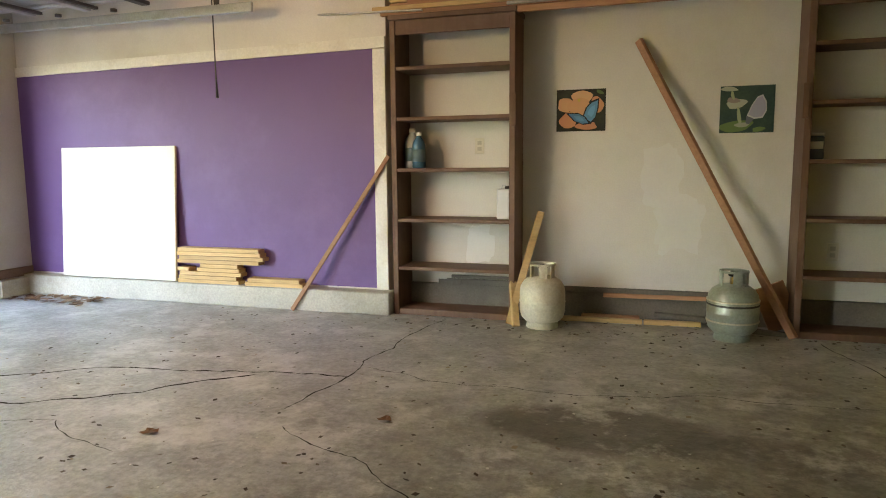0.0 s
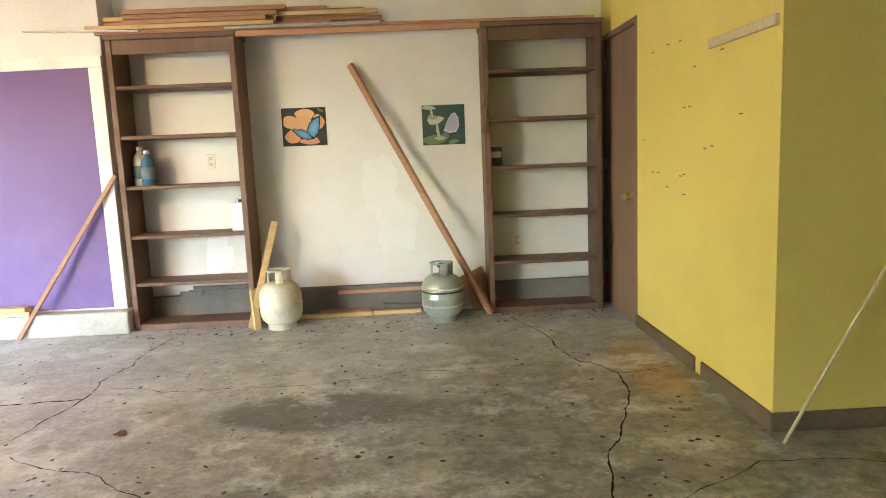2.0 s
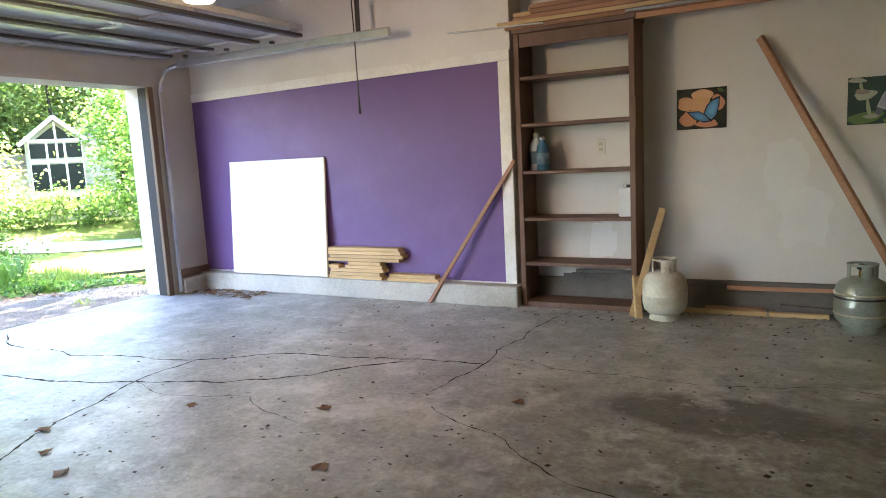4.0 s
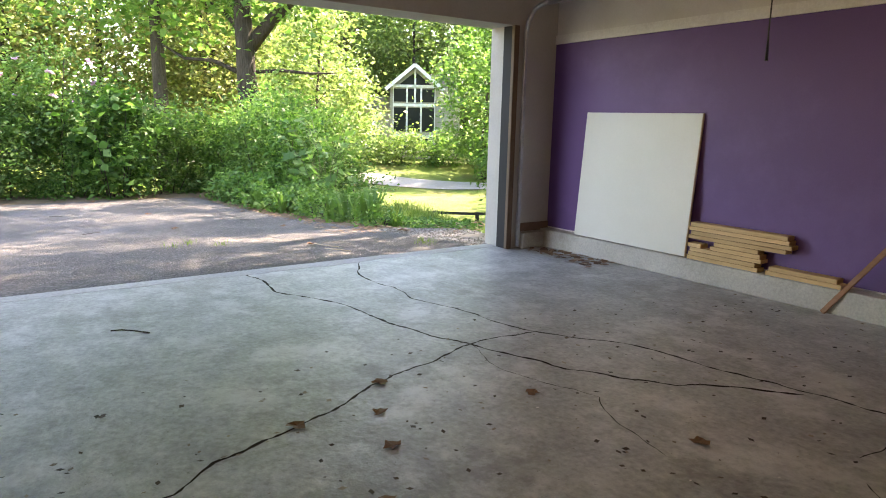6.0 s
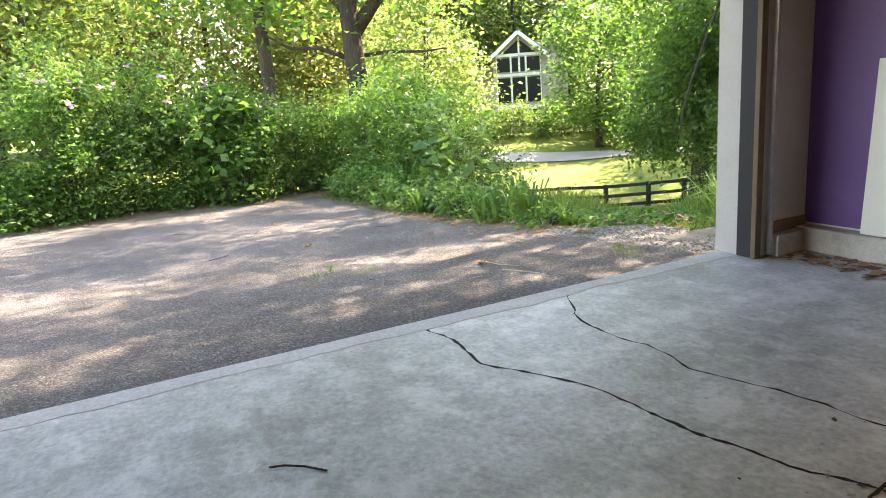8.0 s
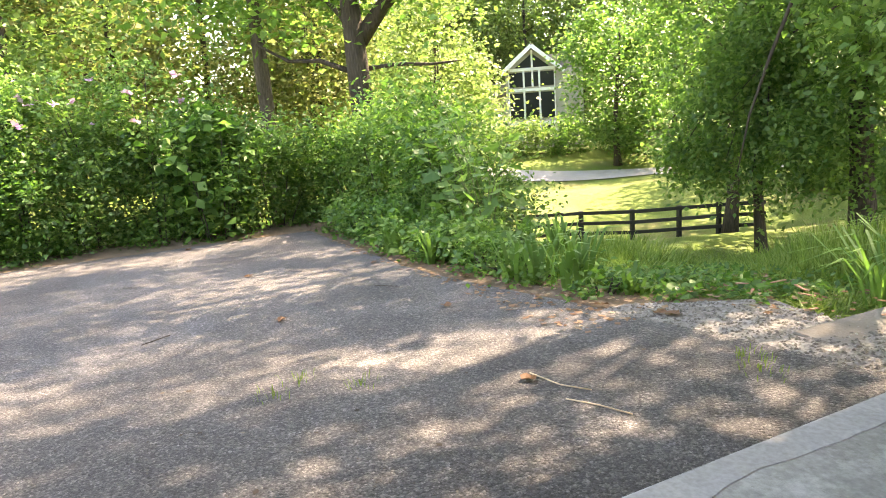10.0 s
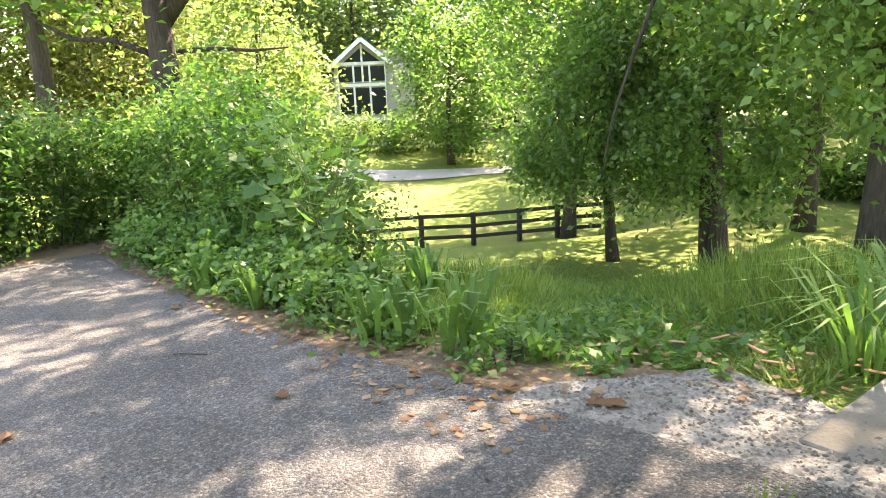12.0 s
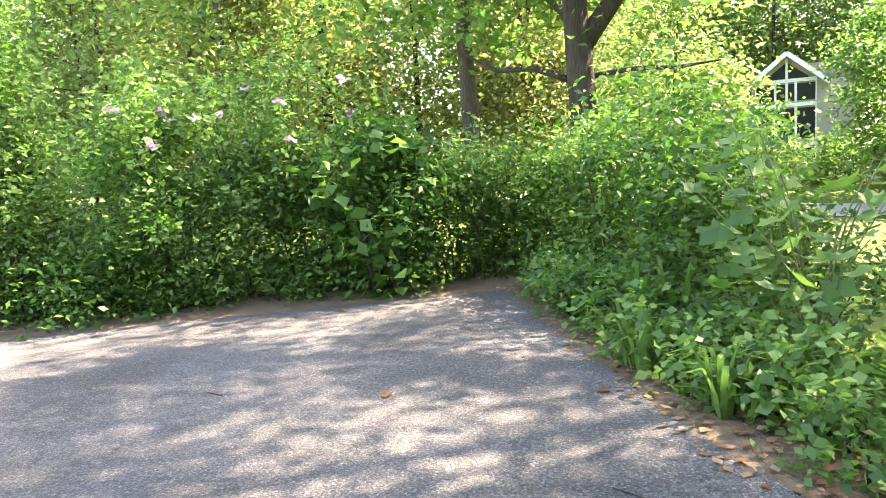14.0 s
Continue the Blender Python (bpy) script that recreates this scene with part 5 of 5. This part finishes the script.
for q in ([(-6.78, 3.11), (-6.54, 3.14), (-6.39, 3.22)], [(-6.37, 3.06), (-6.21, 3.14), (-6.05, 3.19)], [(-11.9, 1.0), (-11.75, 1.15)], [(-9.2, 1.4), (-9.05, 1.2)], [(-9.7, 3.2), (-9.5, 3.35)]):
    tagged(part("twig", tube([(x, y, drive_z(x) + 0.006) for x, y in q], [0.0035] * len(q), 6), M_STICK if len(q) > 2 else M_BARK2), "thin dry twig lying on asphalt", "twig", "twigs on drive")
for i, (x, y) in enumerate([(-6.69, 3.06), (-8.47, 3.38), (-7.66, 4.24), (-7.23, 4.37), (-7.15, 4.42), (-9.4, 4.0), (-11.34, 2.28), (-14.71, 1.84), (-10.95, 3.59), (-9.0, 2.2), (-10.1, 4.0), (-8.1, 4.25)]):
    bm = bmesh.new()
    rr = random.Random(50 + i)
    z = drive_z(x)
    vs = [bm.verts.new((x + 0.06 * rr.uniform(0.35, 1.1) * math.cos(a), y + 0.06 * rr.uniform(0.35, 1.1) * math.sin(a), z + 0.006 + 0.025 * rr.random())) for a in [k * math.pi / 5.5 for k in range(11)]]
    c = bm.verts.new((x, y, z + 0.01))
    for k in range(11):
        bm.faces.new((c, vs[k], vs[(k + 1) % 11]))
    tagged(part("dry_leaf", bm, L_DEAD), "curled dry leaf on asphalt", "leaf", "dry leaves on drive")

# ---- fence ----
fence = empty("fence", "black three-rail wooden paddock fence", "fence", "", (-21.0, 15.0, -3.2))
FP = [(-22.6, 12.3), (-21.55, 13.85), (-20.6, 15.1), (-19.75, 16.2), (-18.95, 17.0)]
for (x, y), (x2, y2) in zip(FP, FP[1:] + [(-18.0, 17.8)]):
    z, z2 = ground_z(x, y), ground_z(x2, y2)
    part("post", box(x - 0.06, x + 0.06, y - 0.06, y + 0.06, z - 0.2, z + 1.02, 0.008), M_FENCE, fence)
    for h in (0.3, 0.62, 0.95):
        part("rail", beam((x + 0.07, y - 0.02, z + h), (x2 + 0.07, y2 - 0.02, z2 + h), 0.03, 0.11, 0.004), M_FENCE, fence)

# ---- house ----
HO = Vector((-42.6, 25.2, -2.35))
hx = Vector((0.55, 0.835, 0.0)).normalized()
hy = Vector((-hx.y, hx.x, 0))
HM = Matrix.Translation(HO) @ Matrix((hx, hy, Vector((0, 0, 1)))).transposed().to_4x4()
house = empty("house", "grey-sided house with tall gable window wall", "house", "", HO)


def hbox(name, x0, x1, y0, y1, z0, z1, mat, parent=None, label=""):
    return part(name, box(x0, x1, y0, y1, z0, z1, 0.0, HM), mat, parent or house, label)


def gable(name, w, z0, z1, y0, y1, mat, over=0.0, parent=None):
    bm = bmesh.new()
    f0 = [bm.verts.new(HM @ Vector((x, y0, z))) for x, z in ((-w, z0), (w, z0), (0, z1))]
    f1 = [bm.verts.new(HM @ Vector((x, y1, z))) for x, z in ((-w, z0), (w, z0), (0, z1))]
    bm.faces.new(f0)
    bm.faces.new(f1[::-1])
    for i in range(3):
        bm.faces.new((f0[i], f1[i], f1[(i + 1) % 3], f0[(i + 1) % 3]))
    bmesh.ops.recalc_face_normals(bm, faces=bm.faces)
    return part(name, bm, mat, parent or house)


hbox("wall", -1.75, 3.2, 0.0, 8.0, -0.6, 5.65, M_SIDING)
hbox("wall", -9.5, -1.75, 1.5, 8.0, -0.6, 4.2, M_SIDING)
gable("gable_wall", 1.75, 5.65, 7.0, 0.0, 6.0, M_SIDING)
for sgn in (-1, 1):
    a, b = Vector((sgn * 2.05, 0, 5.45)), Vector((0, 0, 7.15))
    bm = bmesh.new()
    vs = [bm.verts.new(HM @ Vector(p)) for p in ((a.x, -0.45, a.z), (b.x, -0.45, b.z), (b.x, 7.0, b.z), (a.x, 7.0, a.z), (a.x, -0.45, a.z + 0.15), (b.x, -0.45, b.z + 0.15), (b.x, 7.0, b.z + 0.15), (a.x, 7.0, a.z + 0.15))]
    for q in ((0, 1, 2, 3), (7, 6, 5, 4), (0, 4, 5, 1), (3, 2, 6, 7), (0, 3, 7, 4), (1, 5, 6, 2)):
        bm.faces.new([vs[i] for i in q])
    bmesh.ops.recalc_face_normals(bm, faces=bm.faces)
    part("roof", bm, M_ROOF, house)
    part("barge_board", beam(HM @ Vector((a.x, -0.5, a.z + 0.02)), HM @ Vector((0, -0.5, 7.17)), 0.06, 0.24, 0.0), M_HTRIM, house, "white barge board")
hbox("roof", 1.0, 3.6, 0.6, 8.4, 5.66, 6.6, M_ROOF)
hbox("roof", -9.9, -1.76, 1.1, 8.4, 4.21, 5.0, M_ROOF)
for z0, z1 in ((1.2, 2.1), (2.6, 4.25), (4.65, 5.55)):
    for k in range(3):
        x0 = -1.5 + k * 1.0
        win = hbox("window", x0, x0 + 0.88, -0.05, -0.01, z0, z1, M_GLASS)
        hbox("frame", x0 - 0.06, x0, -0.09, -0.012, z0 - 0.08, z1 + 0.08, M_HTRIM, win, "white window frame")
        hbox("frame", x0 + 0.88, x0 + 0.94, -0.09, -0.012, z0 - 0.08, z1 + 0.08, M_HTRIM, win, "white window frame")
    hbox("trim_band", -1.56, 1.45, -0.1, -0.012, z1 + 0.09, z1 + 0.28, M_HTRIM)
win = gable("window", 1.2, 5.78, 6.72, -0.04, -0.01, M_GLASS)
hbox("mullion", -0.06, 0.06, -0.1, -0.042, 4.6, 6.9, M_HTRIM)
for k in range(22):
    hbox("siding_board", 1.5, 3.2, -0.03, -0.004, -0.4 + k * 0.27, -0.4 + k * 0.27 + 0.245, M_SIDING)
for x0 in (-8.6, -6.6, -4.2):
    win = hbox("window", x0, x0 + 1.2, 1.44, 1.49, 2.2, 3.7, M_GLASS)
    hbox("frame", x0 - 0.1, x0, 1.40, 1.492, 2.1, 3.8, M_HTRIM, win, "white window frame")
    hbox("frame", x0 + 1.2, x0 + 1.3, 1.40, 1.492, 2.1, 3.8, M_HTRIM, win, "white window frame")
part("deck", box(-5.5, 5.0, -2.6, -0.12, -0.6, 0.5, 0.0, HM), M_SHELF, house, "brown wooden deck front")

for j, (x, y, h) in enumerate([(-39.0, 22.0, 2.4), (-38.5, 25.0, 2.0), (-40.5, 20.0, 3.0), (-37.0, 27.5, 1.8)]):
    shrub("house_shrub", x, y, 1.6, 1.6, h, 2600, 0.22, 820 + j, L_OAK if j % 2 else L_WOODS, "leafy shrub in front of the house", "shrubs before the house", 30, 0.4, 4)

for j in range(11):
    x, y = -21.0 + j * 1.7, 25.0 + 0.8 * math.sin(j * 1.9)
    shrub("lawn_hedge_shrub", x, y, 1.3, 1.1, 1.7 + 0.3 * math.sin(j * 2.7), 2600, 0.2, 850 + j, L_HEDGE, "dark green hedge shrub closing the lawn", "hedge beyond the lawn", 26, 0.35, 4)
vine = shrub("vine_covered_trunk", -16.55, -2.35, 0.42, 0.42, 5.2, 6500, 0.1, 880, L_PALE, "trunk clad in sunlit climbing vine leaves", "", 60, 0.2, 6)

# ---- trees of the yard ----
t_oak = tree("oak_tree", -21.2, 6.9, 17.0, 0.37, 6.5, 5.5, 15000, 0.24, 1, L_OAK, M_BARK, "big dark-barked oak with spreading limbs", (0.01, -0.01), 80, 0.75, 12, 0.3)
t_mid = tree("yard_tree", -11.12, 12.04, 19.0, 0.19, 1.7, 4.3, 36000, 0.125, 2, L_OAK, M_BARK2, "broad leafy tree with low drooping boughs", (-0.02, -0.02), 130, 0.42, 16, 0.12)
t_slim = tree("yard_tree", -12.95, 12.0, 9.5, 0.105, 1.0, 2.1, 12000, 0.13, 3, L_OAK, M_BARK2, "slender leafy tree with drooping boughs", (-0.06, 0.02), 60, 0.4, 10, 0.15)
t_big = tree("yard_tree", -7.9, 10.4, 18.0, 0.31, 1.9, 3.9, 32000, 0.125, 4, L_OAK, M_BARK2, "thick-trunked tree at lawn edge", (-0.01, -0.01), 120, 0.42, 16, 0.14)
tree("yard_tree", -11.5, 16.4, 14.0, 0.2, 2.4, 4.0, 14000, 0.2, 5, L_WOODS, M_BARK2, "leafy lawn tree beyond the grass", (0, 0), 80, 0.55)
tree("yard_tree", -18.6, 17.0, 13.0, 0.2, 1.4, 3.2, 15000, 0.18, 6, L_OAK, M_BARK2, "leafy tree standing by black fence", (0.02, 0.02), 90, 0.5, 10, 0.15)
tree("yard_tree", -29.5, 12.9, 8.0, 0.13, 2.0, 2.2, 8000, 0.2, 7, L_YELLOW, M_BARK2, "small yellow-green tree before the house", (0, 0), 60, 0.5)
tree("yard_tree", -25.5, 10.9, 8.0, 0.12, 2.5, 1.8, 6000, 0.2, 8, L_YELLOW, M_BARK2, "bright sunlit tree before the house", (0, 0), 60, 0.55)
tree("yard_tree", -34.0, 25.2, 8.5, 0.2, 0.8, 2.9, 11000, 0.26, 9, L_OAK, M_BARK2, "dark dense tree beside the house", (0, 0), 70, 0.6)
tagged(part("dead_bough", tube([(-11.2, 9.35, 0.1), (-11.1, 9.45, 0.9), (-10.9, 9.6, 1.7), (-10.65, 9.8, 2.6), (-10.6, 10.2, 4.2), (-11.35, 12.0, 6.6)], [0.008, 0.016, 0.024, 0.03, 0.04, 0.06], 8), M_BARK2), "bare grey dead bough hanging from tree", "bough")
# the oak's fork and its low bare limbs
for pts, rad in (([(-21.2, 6.9, 3.1), (-20.75, 7.45, 3.9), (-20.3, 7.95, 4.5), (-19.5, 8.9, 5.5), (-18.6, 10.0, 6.3), (-17.6, 11.4, 7.4)], [0.24, 0.20, 0.17, 0.14, 0.11, 0.05]),
                 ([(-20.3, 7.95, 4.5), (-19.4, 8.9, 4.75), (-18.5, 9.9, 5.0), (-17.4, 11.0, 5.2)], [0.07, 0.06, 0.045, 0.02]),
                 ([(-21.1, 7.1, 2.45), (-20.6, 7.7, 2.5), (-20.0, 8.4, 2.42), (-19.5, 9.0, 2.45)], [0.06, 0.05, 0.04, 0.015]),
                 ([(-21.3, 6.7, 2.4), (-21.8, 6.0, 2.75), (-22.3, 5.3, 2.8), (-22.8, 4.6, 3.3)], [0.08, 0.06, 0.05, 0.02])):
    part("limb", tube(pts, rad, 8), M_BARK, t_oak)
# drooping low boughs, and a high canopy added to shade the drive
def skirt(root, c, r, k, n, leaf, seed, mat, clump=0.22):
    g = np.random.default_rng(seed)
    C, K = clumps(g, c, r, k, n, clump, 1.3, 0.2)
    quads("low_and_shade_bough", leaf_quads(C, leaf, g, 0.7), mat, root)
    for q in K[::4]:
        a = Vector((root.location.x, root.location.y, min(c[2] + r[2], q[2] + 1.6)))
        b = Vector(q)
        part("twig", tube([a, a.lerp(b, 0.6) + Vector((0, 0, 0.3)), b], [0.025, 0.015, 0.005], 5), M_BARK2, root)


skirt(t_mid, (-10.8, 11.1, 1.2), (2.5, 1.2, 2.0), 64, 12000, 0.115, 61, L_OAK)
# unseen canopy hung far out from the oak, added to dapple the drive
skirt(t_oak, (-15.2, 9.6, 11.2), (5.2, 3.2, 2.2), 17, 5200, 0.2, 64, L_OAK, 0.6)
skirt(t_slim, (-12.7, 11.1, 0.6), (1.7, 1.0, 1.8), 52, 9500, 0.11, 62, L_OAK)
skirt(t_big, (-8.3, 9.5, 2.0), (1.6, 1.0, 1.7), 36, 5000, 0.13, 63, L_PALE)
# woodland oak; unseen tree past the garage corner, added to shade the drive
tree("woodland_oak", -24.3, 5.0, 18.0, 0.27, 5.0, 4.5, 10000, 0.28, 14, L_OAK, M_BARK2, "straight grey-barked woodland oak behind hedge", (0, 0), 60, 0.8)
tree("added_shade_tree", -9.5, 15.5, 18.0, 0.3, 7.0, 5.0, 7000, 0.18, 11, L_OAK, M_BARK, "tall unseen oak added to shade the driveway", (0, -0.04), 50, 0.8)

# ---- woods behind ----
g = np.random.default_rng(90)
base = []
for k, (mat, h, cf, cr, n, leaf) in enumerate([(L_WOODS, 15, 2.0, 4.0, 10000, 0.27), (L_YELLOW, 13, 1.5, 4.0, 10000, 0.26), (L_PINE, 15, 1.5, 3.2, 11000, 0.24), (L_OAK, 16, 3.0, 4.5, 10000, 0.28)]):
    t = tree("woodland_tree", -30.0 - 9 * k, -2.0 - 8.0 * k, h, 0.2, cf, cr, n, leaf, 900 + k, mat, M_BARK, ("tall green leafy woodland tree", "tall sunlit yellow-green woodland tree", "tall brownish-green woodland pine tree", "tall dark green woodland oak")[k], (0, 0), 80, 0.75, 8, 0.2)
    tagged(t, group="woods behind the drive")
    base.append(t)
spots = []
for k in range(70):
    a = radians(g.uniform(78, 206))
    d = g.uniform(24, 58)
    x, y = -8 + d * math.cos(a), 3 + d * math.sin(a)
    ang = math.degrees(math.atan2(y - 2, -(x + 6)))
    # leave the view to the house and the lawns open
    if (24 < ang < 72 and d < 38) or (19 < ang < 47 and d < 57):
        continue
    if math.hypot(x + 43, y - 27) < 10 or (abs(ang - 36) < 7 and d < 50):
        continue
    spots.append((x, y))
spots += [(-58, 27), (-66, 30), (-56, 33), (-63, 36), (-70, 26), (-66, 19), (-58, 17), (-72, 40), (-55, 38), (-60, 31), (-50, 44), (-60, 22), (-52, 14.5), (-46, 11), (-62, 40), (-44, 45), (-5, 24), (-17, 25), (-22.5, 27.5), (-27, 33), (-12, 29), (-19, 32), (-1, 27), (-7, 33), (2, 16)]
for x, y in spots:
    ang = math.degrees(math.atan2(y - 2, -(x + 6)))
    kind = int(g.choice([2, 2, 2, 1])) if ang < 14 else int(g.choice([0, 1, 1, 3]))
    s = g.uniform(0.85, 1.25)
    ob = copy_thing(base[kind], pose(x, y, ground_z(x, y) - 0.15, 0, 0, g.uniform(0, 360)))
    ob.scale = (s, s, s * g.uniform(0.9, 1.15))
# far woods closing the distance
n = 110000
a = np.radians(g.uniform(60, 225, n))
d = g.uniform(58, 80, n)
X, Y = -8 + d * np.cos(a), 3 + d * np.sin(a)
hmax = 24 + 6 * np.sin(a * 9) + 3 * np.sin(a * 23)
C = np.stack([X, Y, -1 + hmax * g.random(n)], 1)
tagged(quads("far_woods", leaf_quads(C, 0.85, g), L_WOODS), "distant leafy woods closing the view", "woods", kind="stuff")

# turn the outdoors to its true bearing
askew = Matrix.Translation((-5.6, 4.4, 0)) @ Matrix.Rotation(radians(-2.6), 4, "Z") @ Matrix.Translation((5.6, -4.4, 0))
for ob in list(scene.objects):
    if ob not in indoors and ob.parent is None and not ob.name.startswith("wall_outer"):
        ob.matrix_basis = askew @ ob.matrix_basis
